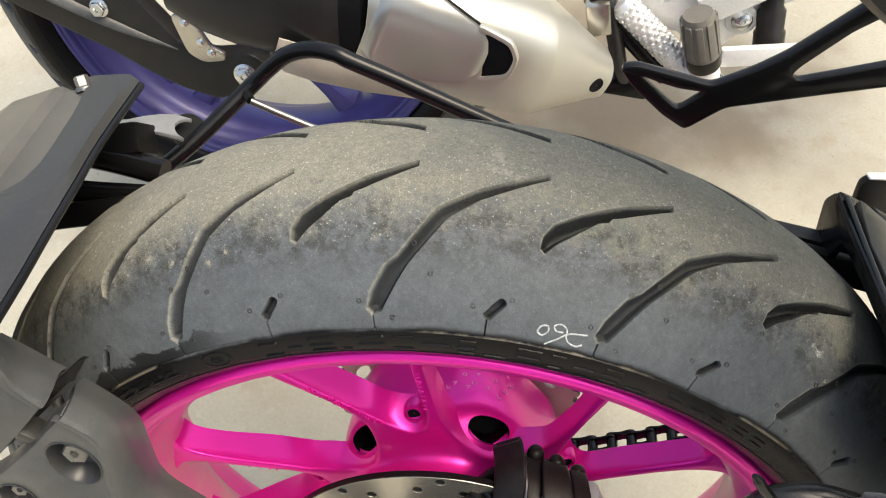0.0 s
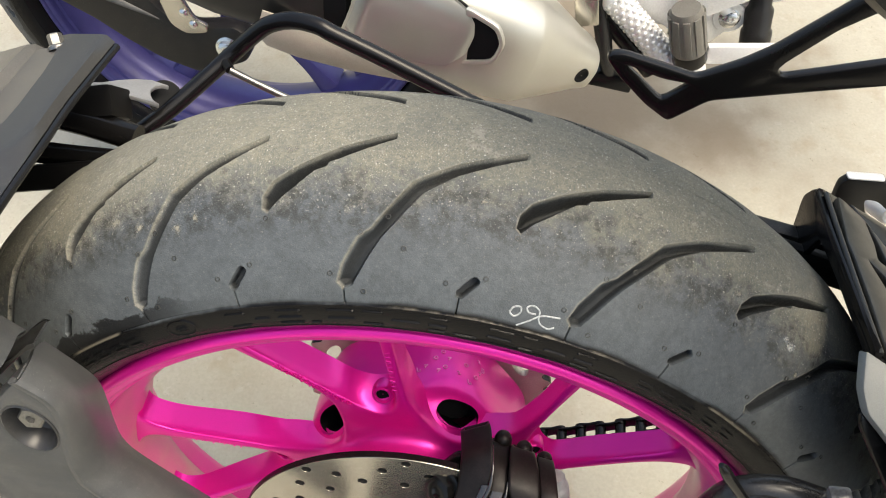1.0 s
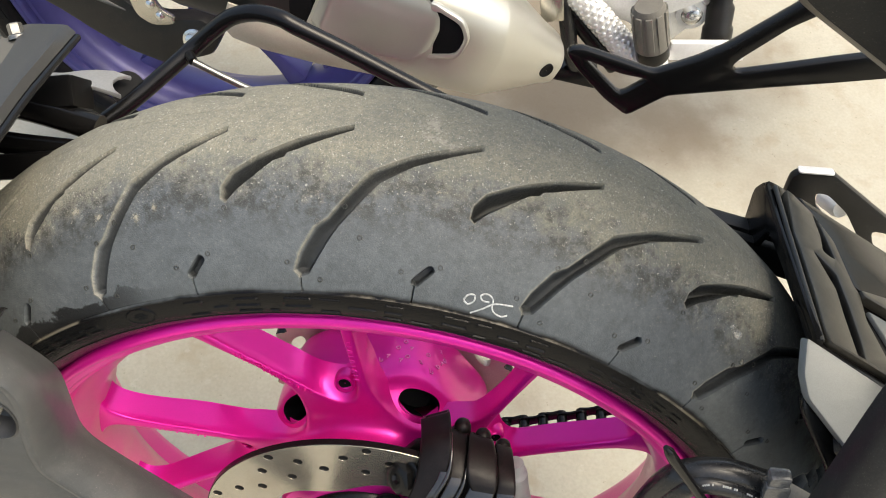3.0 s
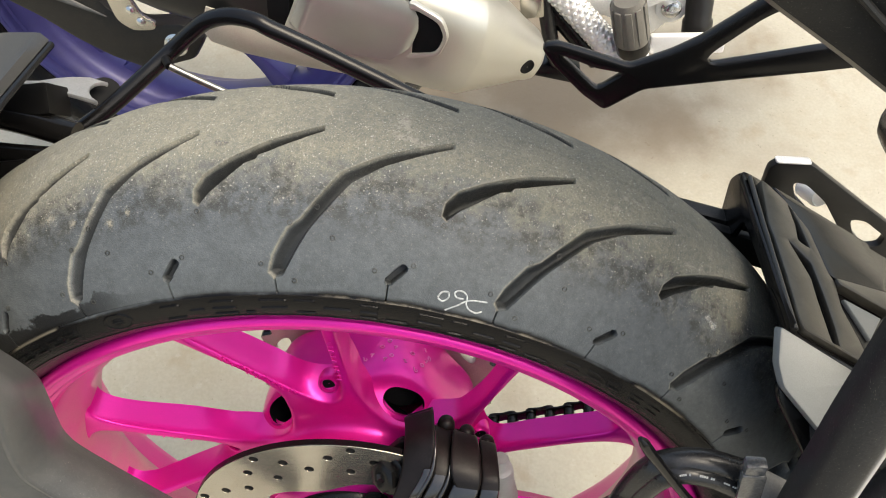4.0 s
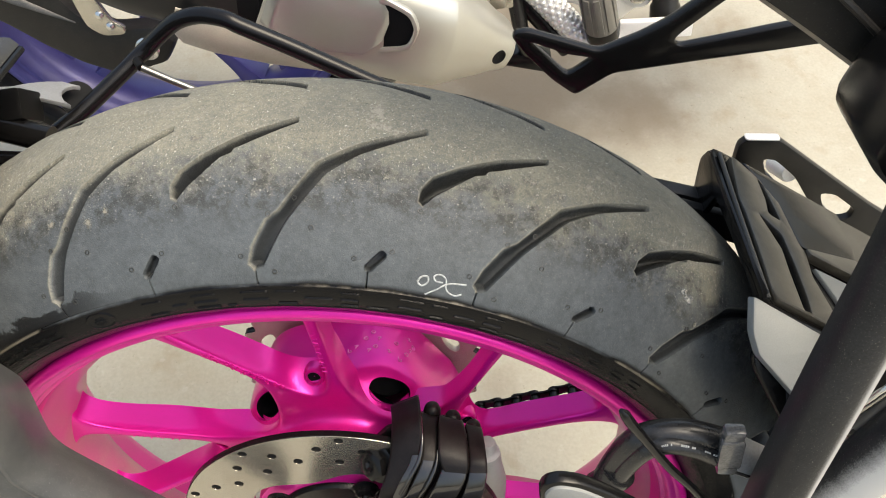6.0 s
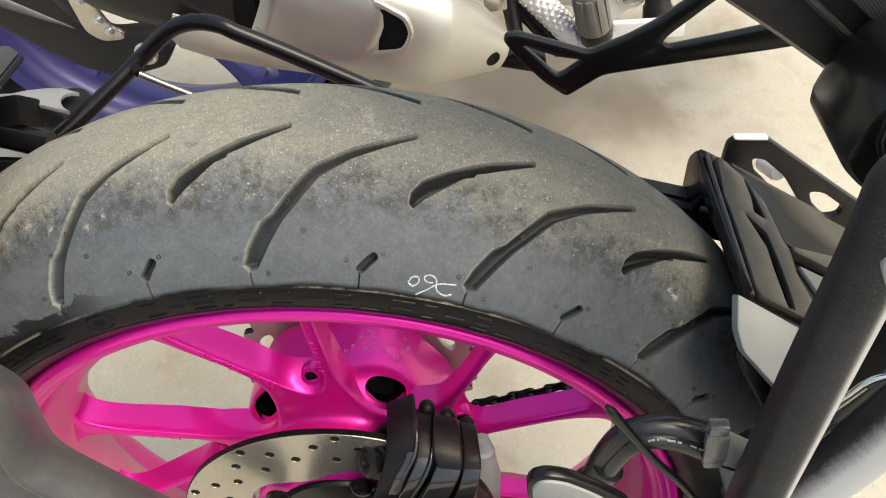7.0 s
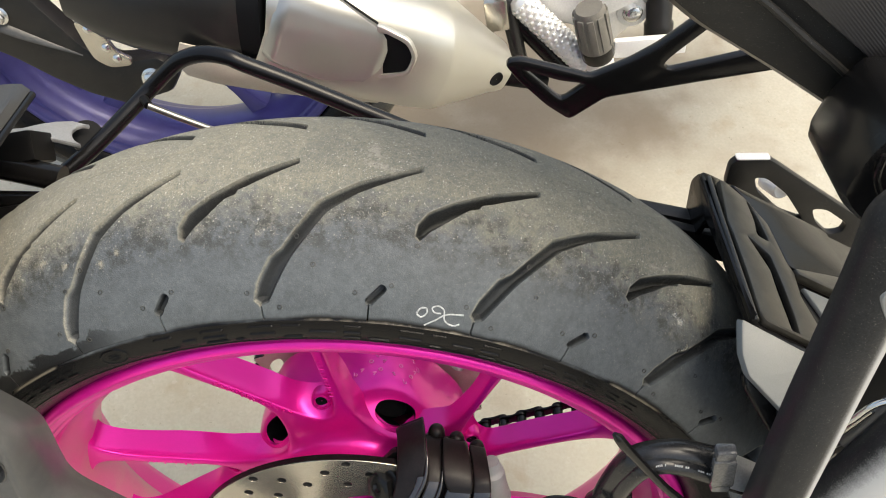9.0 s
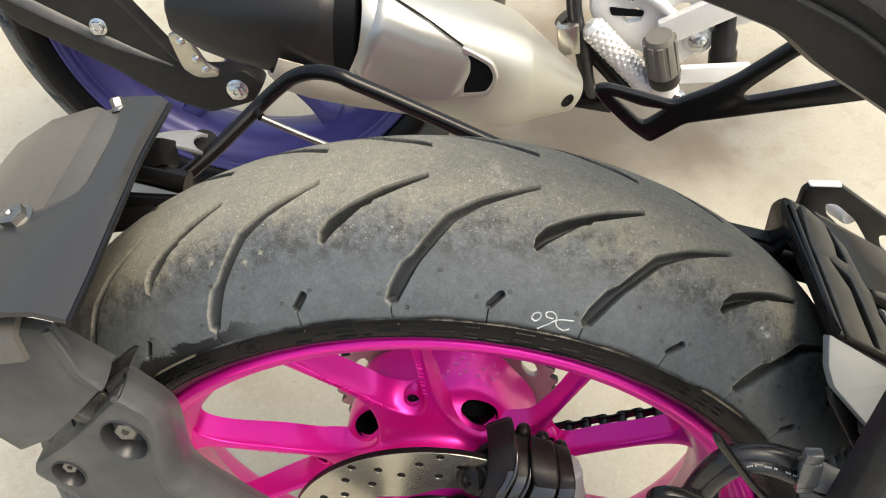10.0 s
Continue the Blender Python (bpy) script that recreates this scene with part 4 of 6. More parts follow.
def build_hub(parent):
    """The drum behind the spokes, turned, with oval openings cut through its sloped shoulder between the spoke pairs."""
    line = [(p.x, p.y) for p in smooth_path([(y, r, 0) for y, r in HUB], 5)]
    bm = spun(line, 160)
    for v in bm.verts:  # five lobes, one over each pocket
        k = lobe(math.degrees(math.atan2(v.co.x, v.co.z)), v.co.y)
        v.co.x, v.co.z = v.co.x * k, v.co.z * k
    bmesh.ops.recalc_face_normals(bm, faces=bm.faces[:])
    me = bpy.data.meshes.new("hub")
    bm.to_mesh(me)
    bm.free()
    cut = bmesh.new()
    for k in range(5):
        a = 23.5 + 72 * k
        base = polar(0.0772, a, 0.0056)
        out = polar(0.70, a, -0.72).normalized()
        side = polar(1, a + 90, 0).normalized()
        rise = out.cross(side)
        rings = []
        for h, w in ((-0.026, 0.88), (-0.010, 0.95), (-0.003, 1.0), (0.001, 1.05), (0.020, 1.25)):
            rings.append([base + out * h + side * (0.0150 * w * math.copysign(abs(math.cos(t)) ** 0.85, math.cos(t))) + rise * (0.0088 * w * math.copysign(abs(math.sin(t)) ** 0.85, math.sin(t))) for t in np.linspace(0, math.tau, 36, endpoint=False)])
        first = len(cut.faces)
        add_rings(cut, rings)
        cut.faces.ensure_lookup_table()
        # Inner faces of the pocket are black: its shade put into the colour.
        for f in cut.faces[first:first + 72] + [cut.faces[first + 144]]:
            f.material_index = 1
    bmesh.ops.recalc_face_normals(cut, faces=cut.faces[:])
    mc = bpy.data.meshes.new("cut")
    cut.to_mesh(mc)
    cut.free()
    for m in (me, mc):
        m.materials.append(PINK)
        m.materials.append(INSERT_AND_SHADE)
    ob, tool = new("hub", me), new("tool", mc)
    mod = ob.modifiers.new("openings", "BOOLEAN")
    mod.operation, mod.object, mod.solver = "DIFFERENCE", tool, "EXACT"
    done = bpy.data.meshes.new_from_object(ob.evaluated_get(bpy.context.evaluated_depsgraph_get()))
    for o in (ob, tool):
        bpy.data.objects.remove(o)
    done.name = "hub"
    return finish("hub", done, [], parent, "magenta cast hub drum with oval pockets", 35)


hub = build_hub(rim)


# cast marks on the drum, past reading: short raised bars
def on_drum(deg, y):
    return polar(float(np.interp(y, DRUM_Y, DRUM_R)) * lobe(deg, y) + 0.0003, deg, y)


for a, y, flip in ((-0.6, 0.0335, 1), (2.6, 0.0366, 2), (6.8, 0.0450, -1), (10.2, 0.0520, -1), (9.0, 0.0330, 2), (11.8, 0.0370, -1), (13.6, 0.0460, 2), (18.6, 0.0345, 4), (22.2, 0.0440, -1), (24.4, 0.0300, 1), (27.8, 0.0365, -1), (30.6, 0.0425, 2), (32.6, 0.0475, 3), (30.2, 0.0540, 4)):
    glyph = {1: ((0, 1.5), (0.6, -2.0), (1.9, -1.4), (1.4, 0.2)), -1: ((0.2, 1.0), (1.4, 1.7), (2.1, 0.2), (1.2, -1.2), (0.1, -0.2), (0.3, 1.1)), 2: ((0, 1.0), (1.8, 1.4), (1.0, -0.2), (0.6, -1.8)), 3: ((0.3, 2.2), (1.7, 1.6), (1.9, -1.2), (0.6, -2.0), (0.2, 0.5)), 4: ((0, 1.0), (1.3, 1.2), (0.8, -1.0), (2.0, -0.8))}[flip]
    part("cast_mark", tube([on_drum(a + u, y + v * 0.001) for u, v in glyph], 0.00042, 6, 4), PINK_PALE, hub)

# ---- brake disc ----
DISC_Y = -0.0555
circle = [(0.1088 * math.cos(a), 0.1088 * math.sin(a)) for a in np.linspace(0, math.tau, 120, endpoint=False)]
inner = [((0.062 + 0.006 * math.cos(5 * a)) * math.cos(a), (0.062 + 0.006 * math.cos(5 * a)) * math.sin(a)) for a in np.linspace(0, math.tau, 80, endpoint=False)]
disc_holes = []
for k in range(10):
    for r, a in ((0.1040, -69.4), (0.0935, -60.6), (0.0830, -52.0)):
        ang = math.radians(90 - (a + k * 36))
        cx, cy = r * math.cos(ang), r * math.sin(ang)
        disc_holes.append([(cx + 0.0031 * math.cos(b), cy + 0.0031 * math.sin(b)) for b in np.linspace(0, math.tau, 10, endpoint=False)])
    a = -42.0 + k * 36
    for r, da in ((0.0945, 0.0), (0.0800, 8.4)):
        ang = math.radians(90 - (a + da))
        cx, cy = r * math.cos(ang), r * math.sin(ang)
        disc_holes.append([(cx + 0.0031 * math.cos(b), cy + 0.0031 * math.sin(b)) for b in np.linspace(0, math.tau, 10, endpoint=False)])
FRONT = Matrix(((1, 0, 0, 0), (0, 0, 1, 0), (0, 1, 0, 0), (0, 0, 0, 1)))  # (u, v, depth) -> (x, z, y)


def facing(y):
    return Matrix.Translation((0, y, 0)) @ FRONT


disc = part("brake_disc", plate(circle, 0.0045, facing(DISC_Y), 0.0002, [inner] + disc_holes, corners=0.0006), STEEL, bike, "drilled steel rear brake disc with a dark edge", 4)
part("disc_edge", spun([(DISC_Y + 0.0004, 0.1090), (DISC_Y + 0.0004, 0.1094), (DISC_Y + 0.0042, 0.1094), (DISC_Y + 0.0042, 0.1090)], 120, closed=True), BLACK_PART, disc, "dark unswept edge")
# Ring added inside the disc to paint the shade in its drilled holes.
part("disc_hole_shade", spun([(DISC_Y + 0.0009, 0.0760), (DISC_Y + 0.0009, 0.1075), (DISC_Y + 0.0016, 0.1075), (DISC_Y + 0.0016, 0.0760)], 96, closed=True), INSERT_AND_SHADE, disc, "added black ring painting the shade in the drilled holes")
carrier = spun([(-0.0535, 0.020), (-0.0535, 0.044), (-0.0505, 0.046), (-0.0485, 0.046), (-0.0485, 0.020)], 64)
part("disc_carrier", carrier, BLACK_PART, disc, "black disc carrier")
for k in range(5):
    part("disc_bolt", hex_bolt(polar(0.052, k * 72 + 20, -0.0555), (0, -1, 0), 0.012, 0.006), BLACK_PART, disc)

# ---- brake caliper over the disc ----
def ridge(x0, x1, line):
    """A cast ridge of the caliper: a rounded bar whose side outline (y, z) is swept from x0 to x1."""
    at = Matrix(((0, 0, 1, x0), (1, 0, 0, 0), (0, 1, 0, 0), (0, 0, 0, 1)))
    return plate(line, x1 - x0, at, 0.0032, corners=0.012)


def cast_bar(stations, deep=0.026, soft=0.0022):
    """A cast bar with a flat outer face and soft edges; stations of (x0, x1, y, z, rise of the far edge) run from its back over the top and down the front."""
    edge = smooth_path([(a, y, z) for a, b, y, z, up in stations], 5)
    far = smooth_path([(b, y, z + up) for a, b, y, z, up in stations], 5)
    inward = Vector((0.0, 0.62, -0.78))
    rings = []
    for p, q in zip(edge, far):
        s = min(soft, (q.x - p.x) * 0.4)
        ring = [(p.x + 0.001, deep), (p.x, s)]
        ring += [(p.x + s * (1 - math.cos(a)), s * (1 - math.sin(a))) for a in (0.5, 1.05, math.pi / 2)]
        ring += [(q.x - s * (1 - math.cos(a)), s * (1 - math.sin(a))) for a in (math.pi / 2, 1.05, 0.5)]
        ring += [(q.x, s), (q.x - 0.001, deep)]
        rings.append([Vector((x, p.y, p.z + (q.z - p.z) * (x - p.x) / (q.x - p.x))) + inward * d for x, d in ring])
    return add_rings(bmesh.new(), rings)


caliper = part("brake_caliper", ridge(0.040, 0.0935, [(-0.034, 0.086), (-0.046, 0.096), (-0.058, 0.090), (-0.068, 0.074), (-0.070, 0.030), (-0.034, 0.030)]), CALIPER, bike, "black cast rear brake caliper with glossy edges")
part("bracket", cast_bar([(0.0375, 0.0505, -0.0270, 0.0985, 0.0100), (0.0348, 0.0524, -0.0295, 0.1045, 0.0110), (0.0360, 0.0540, -0.0380, 0.1075, 0.0105), (0.0368, 0.0550, -0.0480, 0.1078, 0.0105), (0.0366, 0.0556, -0.0590, 0.1020, 0.0100), (0.0352, 0.0535, -0.0670, 0.0945, 0.0090), (0.0322, 0.0490, -0.0735, 0.0865, 0.0080), (0.0290, 0.0445, -0.0780, 0.0760, 0.0060), (0.0240, 0.0390, -0.0800, 0.0520, 0.0030)], 0.026, 0.0016), CALIPER, caliper)
part("web", cast_bar([(0.0550, 0.0650, -0.0330, 0.1010, -0.0030), (0.0540, 0.0652, -0.0355, 0.1060, -0.0030), (0.0552, 0.0656, -0.0480, 0.1060, -0.0020), (0.0558, 0.0656, -0.0600, 0.1025, -0.0015), (0.0550, 0.0650, -0.0660, 0.0990, -0.0010)], 0.022, 0.0016), CALIPER, caliper)
part("front_face", cast_bar([(0.0670, 0.0830, -0.0500, 0.1000, 0.0), (0.0665, 0.0834, -0.0640, 0.0930, 0.0), (0.0640, 0.0815, -0.0715, 0.0860, 0.0), (0.0570, 0.0740, -0.0765, 0.0740, 0.0), (0.0480, 0.0660, -0.0790, 0.0520, 0.0)], 0.020), CALIPER, caliper)
part("pad_cover", cast_bar([(0.0685, 0.0795, -0.0378, 0.1045, -0.0050), (0.0660, 0.0806, -0.0398, 0.1095, -0.0052), (0.0655, 0.0828, -0.0500, 0.1092, -0.0036), (0.0656, 0.0844, -0.0620, 0.1062, -0.0034), (0.0672, 0.0846, -0.0680, 0.1020, -0.0026), (0.0695, 0.0836, -0.0712, 0.0975, -0.0020)], 0.012, 0.0018), CALIPER, caliper)
part("lobe", cast_bar([(0.0835, 0.0912, -0.0375, 0.0960, -0.0030), (0.0824, 0.0924, -0.0395, 0.1002, -0.0030), (0.0836, 0.0938, -0.0500, 0.1015, -0.0015), (0.0845, 0.0954, -0.0640, 0.0990, 0.0), (0.0842, 0.0958, -0.0700, 0.0945, 0.0)], 0.022, 0.0016), CALIPER, caliper)
for x, y, z, r in ((0.0612, -0.0310, 0.1085, 0.0054), (0.0742, -0.0355, 0.1065, 0.0052), (0.0872, -0.0365, 0.0985, 0.0050)):
    part("pin_end", lathe([(0.0003, 0.0), (r * 0.5, -0.0006), (r * 0.85, -0.0022), (r, -0.0050), (r * 1.05, -0.0350)], Matrix.Translation((x, y, z)), 20), CALIPER, caliper)
# polished lower faces, where the casting turns down to the front
part("bracket_face", cast_bar([(0.0500, 0.0552, -0.0655, 0.1060, 0.0005), (0.0478, 0.0535, -0.0700, 0.1010, 0.0005), (0.0430, 0.0500, -0.0752, 0.0930, 0.0005), (0.0380, 0.0455, -0.0795, 0.0800, 0.0)], 0.010, 0.0012), RIB_GLOSS, caliper, "polished black lower face")
part("web_face", cast_bar([(0.0556, 0.0648, -0.0650, 0.1000, -0.0010), (0.0535, 0.0630, -0.0700, 0.0955, -0.0010), (0.0495, 0.0590, -0.0748, 0.0870, -0.0010), (0.0440, 0.0540, -0.0785, 0.0740, 0.0), (0.0390, 0.0490, -0.0805, 0.0560, 0.0)], 0.014, 0.0016), RIB_GLOSS, caliper, "polished black lower face")
part("cover_face", cast_bar([(0.0680, 0.0834, -0.0695, 0.0970, -0.0020), (0.0660, 0.0826, -0.0728, 0.0930, -0.0020), (0.0625, 0.0790, -0.0768, 0.0840, -0.0010), (0.0560, 0.0730, -0.0800, 0.0680, 0.0)], 0.010, 0.0016), RIB_GLOSS, caliper, "polished black lower face")
part("lobe_face", cast_bar([(0.0848, 0.0956, -0.0685, 0.0955, 0.0), (0.0838, 0.0952, -0.0725, 0.0905, 0.0), (0.0810, 0.0935, -0.0768, 0.0800, 0.0), (0.0760, 0.0890, -0.0795, 0.0640, 0.0)], 0.014, 0.0016), RIB_GLOSS, caliper, "polished black lower face")
for line in ([(0.0553, -0.0450, 0.1165), (0.0562, -0.0590, 0.1110), (0.0545, -0.0670, 0.1040), (0.0495, -0.0735, 0.0955), (0.0430, -0.0785, 0.0830)], [(0.0655, -0.0600, 0.1030), (0.0648, -0.0668, 0.0995), (0.0620, -0.0722, 0.0930), (0.0570, -0.0765, 0.0830), (0.0510, -0.0790, 0.0690)]):
    part("cast_edge", tube(line, [0.0006, 0.0010, 0.0013, 0.0013, 0.0012], 10), RIB_GLOSS, caliper)
part("caliper_bolt", hex_bolt((0.0290, -0.0575, 0.0850), (-0.62, -0.66, 0.42), 0.0185, 0.009), BLACK_PART, caliper)
part("stay", plate([(0.0245, 0.0900), (0.0335, 0.1040), (0.0460, 0.1060), (0.0460, 0.0600), (0.0260, 0.0600)], 0.005, facing(-0.047), 0.0015, corners=0.003), BLACK_PART, caliper)
part("pin_boot", lathe([(0.0005, 0.0705), (0.0046, 0.0705), (0.0054, 0.0690), (0.0058, 0.0620), (0.0064, 0.0606), (0.0086, 0.0590), (0.0096, 0.0540), (0.0112, 0.0420), (0.0130, 0.0330), (0.0146, 0.0250), (0.0150, 0.0120), (0.0150, -0.030)], Matrix.Translation((0.0972, -0.0325, 0.0)), 32), WHITE_BOOT, caliper, "pale grey rubber pin boot")

# Unseen from above; shaped so that its reflection darkens the disc's right half.
part("swingarm", plate([(-0.030, 0.006), (-0.020, 0.030), (0.03, 0.060), (0.10, 0.070), (0.20, 0.050), (0.36, 0.020), (0.36, -0.095), (0.20, -0.085), (0.03, -0.075), (-0.020, -0.040), (-0.032, -0.012)], 0.030, facing(-0.118), 0.004), BLACK_PART, bike, "black swingarm beside the wheel")

# ---- brake hose, clamp and guide ----
hose = part("brake_hose", tube([(0.2039, -0.108, 0.1940), (0.1860, -0.108, 0.2000), (0.1701, -0.108, 0.1975), (0.1620, -0.108, 0.1890), (0.1570, -0.107, 0.1700), (0.1535, -0.107, 0.1500)], 0.0068, 18), HOSE, bike, "black rubber brake hose with worn white print")
LINE = [(0.2200, -0.114, 0.1790), (0.2025, -0.114, 0.1890), (0.1890, -0.114, 0.1965), (0.1767, -0.114, 0.1990), (0.1680, -0.114, 0.1940), (0.1620, -0.113, 0.1800), (0.1580, -0.112, 0.1620)]
part("second_hose", tube(LINE, 0.0048, 16), HOSE, hose)
part("hose_sleeve", tube([(0.2030, -0.1100, 0.1925), (0.2440, -0.1090, 0.1640)], 0.0092, 20, 1), TAB_GREY, hose, "satin bare steel pipe end")
part("hose_cuff", tube([(0.1595, -0.109, 0.1680), (0.1560, -0.108, 0.1540), (0.1520, -0.107, 0.1450)], [0.0080, 0.0088, 0.0090], 16, 3), HOSE, hose)
part("cuff_ring", tube([(0.1590, -0.109, 0.1660), (0.1578, -0.109, 0.1630)], 0.0094, 18, 1), HOSE, hose)
run = smooth_path(LINE[1:5], 12)
for k, (p, q) in enumerate(zip(run[1:-1], run[2:])):
    if k % 11 in (7, 8, 9, 10) or k % 5 == 3:
        continue
    up = Vector((0, -0.0029, 0.0039))
    part("print_mark", tube([p + up, p + up + (q - p) * 0.6], 0.0006, 5, 1), PRINT, hose)
CLAMP = Matrix.Translation((0.2052, -0.1200, 0.1995)) @ pose(0, 0, 0, 0, -6, 0) @ FRONT
clamp = part("hose_clamp", plate([(-0.0046, -0.0175), (0.0052, -0.0185), (0.0047, 0.0120), (0.0056, 0.0168), (-0.0043, 0.0178), (-0.0048, 0.0120)], 0.007, CLAMP, 0.0014, corners=0.002), CLEAR_GREY, hose, "smoky grey plastic hose clamp")
part("clamp_ridge", plate([(-0.0054, -0.0110), (0.0058, -0.0115), (0.0056, 0.0110), (-0.0056, 0.0115)], 0.004, CLAMP @ Matrix.Translation((0, 0, -0.0008)), 0.0008, corners=0.002), CLEAR_GREY, clamp)
part("cable_guide", tube([(0.1481, -0.122, 0.2373), (0.1504, -0.122, 0.2340), (0.1534, -0.122, 0.2286), (0.1612, -0.122, 0.2166), (0.1779, -0.122, 0.1912), (0.1953, -0.122, 0.1690), (0.2195, -0.122, 0.1324)], [0.0012, 0.0024, 0.0026, 0.0023, 0.0022, 0.0022, 0.0022], 12), BLACK_TUBE, bike, "thin bent black wire guide")
LEVER = [(0.1100, 0.2360), (0.1125, 0.2415), (0.1180, 0.2440), (0.1270, 0.2420), (0.1400, 0.2335), (0.1560, 0.2200), (0.1540, 0.2120), (0.1130, 0.2160)]
lever = part("lever_cap", plate(LEVER, 0.006, facing(-0.161), 0.0015), BLACK_PART, bike, "black lever end with a pale grey alloy face")
part("lever_face", plate([(0.1122, 0.2350), (0.1145, 0.2398), (0.1185, 0.2415), (0.1265, 0.2395), (0.1390, 0.2310), (0.1520, 0.2190), (0.1510, 0.2130), (0.1150, 0.2170)], 0.003, facing(-0.1625), 0.001), GREY_PANEL, lever, "pale grey alloy face")

# ---- chain and sprocket on the far side ----
teeth = [((0.0950 + 0.0030 * math.cos(39 * t)) * math.cos(t), (0.0950 + 0.0030 * math.cos(39 * t)) * math.sin(t)) for t in np.linspace(0, math.tau, 39 * 8, endpoint=False)]
ports = [[((0.079 + 0.0055 * math.cos(b)) * math.sin(a + 0.16 * math.sin(b)), (0.079 + 0.0055 * math.cos(b)) * math.cos(a + 0.16 * math.sin(b))) for b in np.linspace(0, math.tau, 16, endpoint=False)] for a in np.linspace(0.35, 0.35 + math.tau, 8, endpoint=False)]
sprocket = part("sprocket", plate(teeth, 0.006, facing(0.0810), 0.0003, ports, corners=0.0004), DULL_STEEL, bike, "dusty steel rear sprocket with oily black teeth", 30)
part("tooth_ring", plate([(x * 1.004, z * 1.004) for x, z in teeth], 0.0058, facing(0.0811), 0.0003, [[(0.0905 * math.cos(t), 0.0905 * math.sin(t)) for t in np.linspace(0, math.tau, 90, endpoint=False)]], corners=0.0004), BLACK_PART, sprocket, "oily black toothed edge")


def chain_run(p0, p1, n):
    d = (Vector(p1) - Vector(p0)) / n
    run = None
    for k in range(n):
        bm = bmesh.new()
        c = Vector(p0) + d * (k + 0.5)
        wide = 0.0075 if k % 2 else 0.0055
        for side in (-1, 1):
            m = Matrix.Translation(c + Vector((0, side * wide, 0))) @ d.to_track_quat("X", "Z").to_matrix().to_4x4() @ FRONT
            h = d.length * 0.5
            plate([(-h - 0.004, -0.0045), (-h, -0.0062), (0, -0.0045), (h, -0.0062), (h + 0.004, -0.0045), (h + 0.004, 0.0045), (h, 0.0062), (0, 0.0045), (-h, 0.0062), (-h - 0.004, 0.0045)], 0.0018, m, 0.0003, bm=bm, corners=0.002)
        tube([c + d * 0.5 + Vector((0, -0.008, 0)), c + d * 0.5 + Vector((0, 0.008, 0))], 0.0045, 10, 1, bm)
        ob = part("chain_link" if run else "chain", bm, BLACK_PART, run or bike, "" if run else "oily black drive chain")
        run = run or ob


chain_run((0.020, 0.084, -0.0970), (0.300, 0.084, 0.0080), 18)


# ---- plates given by a few corners in space ----
def poly3(pts, depth, bevel=0.002, corners=0.006, holes=(), away=(0, 0.73, -0.68)):
    """A plate through corners that lie nearly in one plane; its depth runs away from the open side."""
    p = [Vector(q) for q in pts]
    c = sum(p, Vector()) / len(p)
    n = Vector()
    for a, b in zip(p, p[1:] + p[:1]):
        n += (a - c).cross(b - c)
    n.normalize()
    if n.dot(Vector(away)) < 0:
        n = -n
    u = (p[1] - p[0]).normalized()
    u = (u - n * u.dot(n)).normalized()
    v = n.cross(u)
    at = Matrix((u, v, n)).transposed().to_4x4()
    at.translation = c
    flat = [((q - c).dot(u), (q - c).dot(v)) for q in p]
    cut = [[((Vector(q) - c).dot(u), (Vector(q) - c).dot(v)) for q in h] for h in holes]
    return plate(flat, depth, at, bevel, cut, corners=corners)


def sheet(grid, thick=0.003):
    """A curved sheet through a grid of points, with thickness."""
    bm = bmesh.new()
    top = [[bm.verts.new(p) for p in row] for row in grid]
    for a, b in zip(top, top[1:]):
        for k in range(len(a) - 1):
            bm.faces.new((a[k], a[k + 1], b[k + 1], b[k]))
    bmesh.ops.recalc_face_normals(bm, faces=bm.faces[:])
    bmesh.ops.solidify(bm, geom=bm.faces[:], thickness=thick)
    return bm


# ---- tyre hugger ahead of the wheel ----
SLOPE = Matrix(((0.878, 0, -0.478, 0.2262), (0, 1, 0, 0.0), (-0.478, 0, -0.878, 0.2378), (0, 0, 0, 1)))  # (along, across, down into the panel)
hugger = part("hugger", plate([(0.0, 0.067), (0.008, 0.069), (0.080, 0.0615), (0.096, 0.0590), (0.170, 0.055), (0.170, -0.078), (0.036, -0.070), (0.0, -0.058)], 0.004, SLOPE, 0.0012), BLACK_PART, bike, "black moulded tyre hugger with raised olive panels")
RAISED = SLOPE @ Matrix.Translation((0, 0, -0.0042))
SLOTS = [[(0.0271, 0.0490), (0.0309, 0.0384), (0.0335, 0.0162), (0.0253, 0.0178), (0.0277, 0.0313)], [(0.0164, 0.0127), (0.0295, 0.0027), (0.0298, -0.0046), (0.0306, -0.0204), (0.0302, -0.0428), (0.0285, -0.0575), (0.0240, -0.0555), (0.0241, -0.0287), (0.0250, -0.0108)]]
part("panel", plate([(0.0100, 0.0608), (0.0142, 0.0597), (0.0264, 0.0518), (0.0389, 0.0337), (0.0421, 0.0019), (0.0450, -0.0037), (0.0425, -0.0234), (0.0475, -0.0439), (0.0490, -0.0600), (0.0060, -0.0560), (0.0040, -0.0507), (0.0052, -0.0217), (0.0050, 0.0094), (0.0040, 0.0202), (0.0075, 0.0450)], 0.0045, RAISED, 0.0011, SLOTS, corners=0.002), PLASTIC_TAN, hugger, "dusty olive raised panel with two slots")
part("flank", plate([(0.0200, 0.0632), (0.0285, 0.0520), (0.0405, 0.0345), (0.0437, 0.0030), (0.0480, 0.0015), (0.0925, 0.0140), (0.0985, 0.0310), (0.0965, 0.0575)], 0.004, SLOPE @ Matrix.Translation((0, 0, -0.0030)), 0.0012, corners=0.003), BLACK_PART, hugger, "smooth black flank")
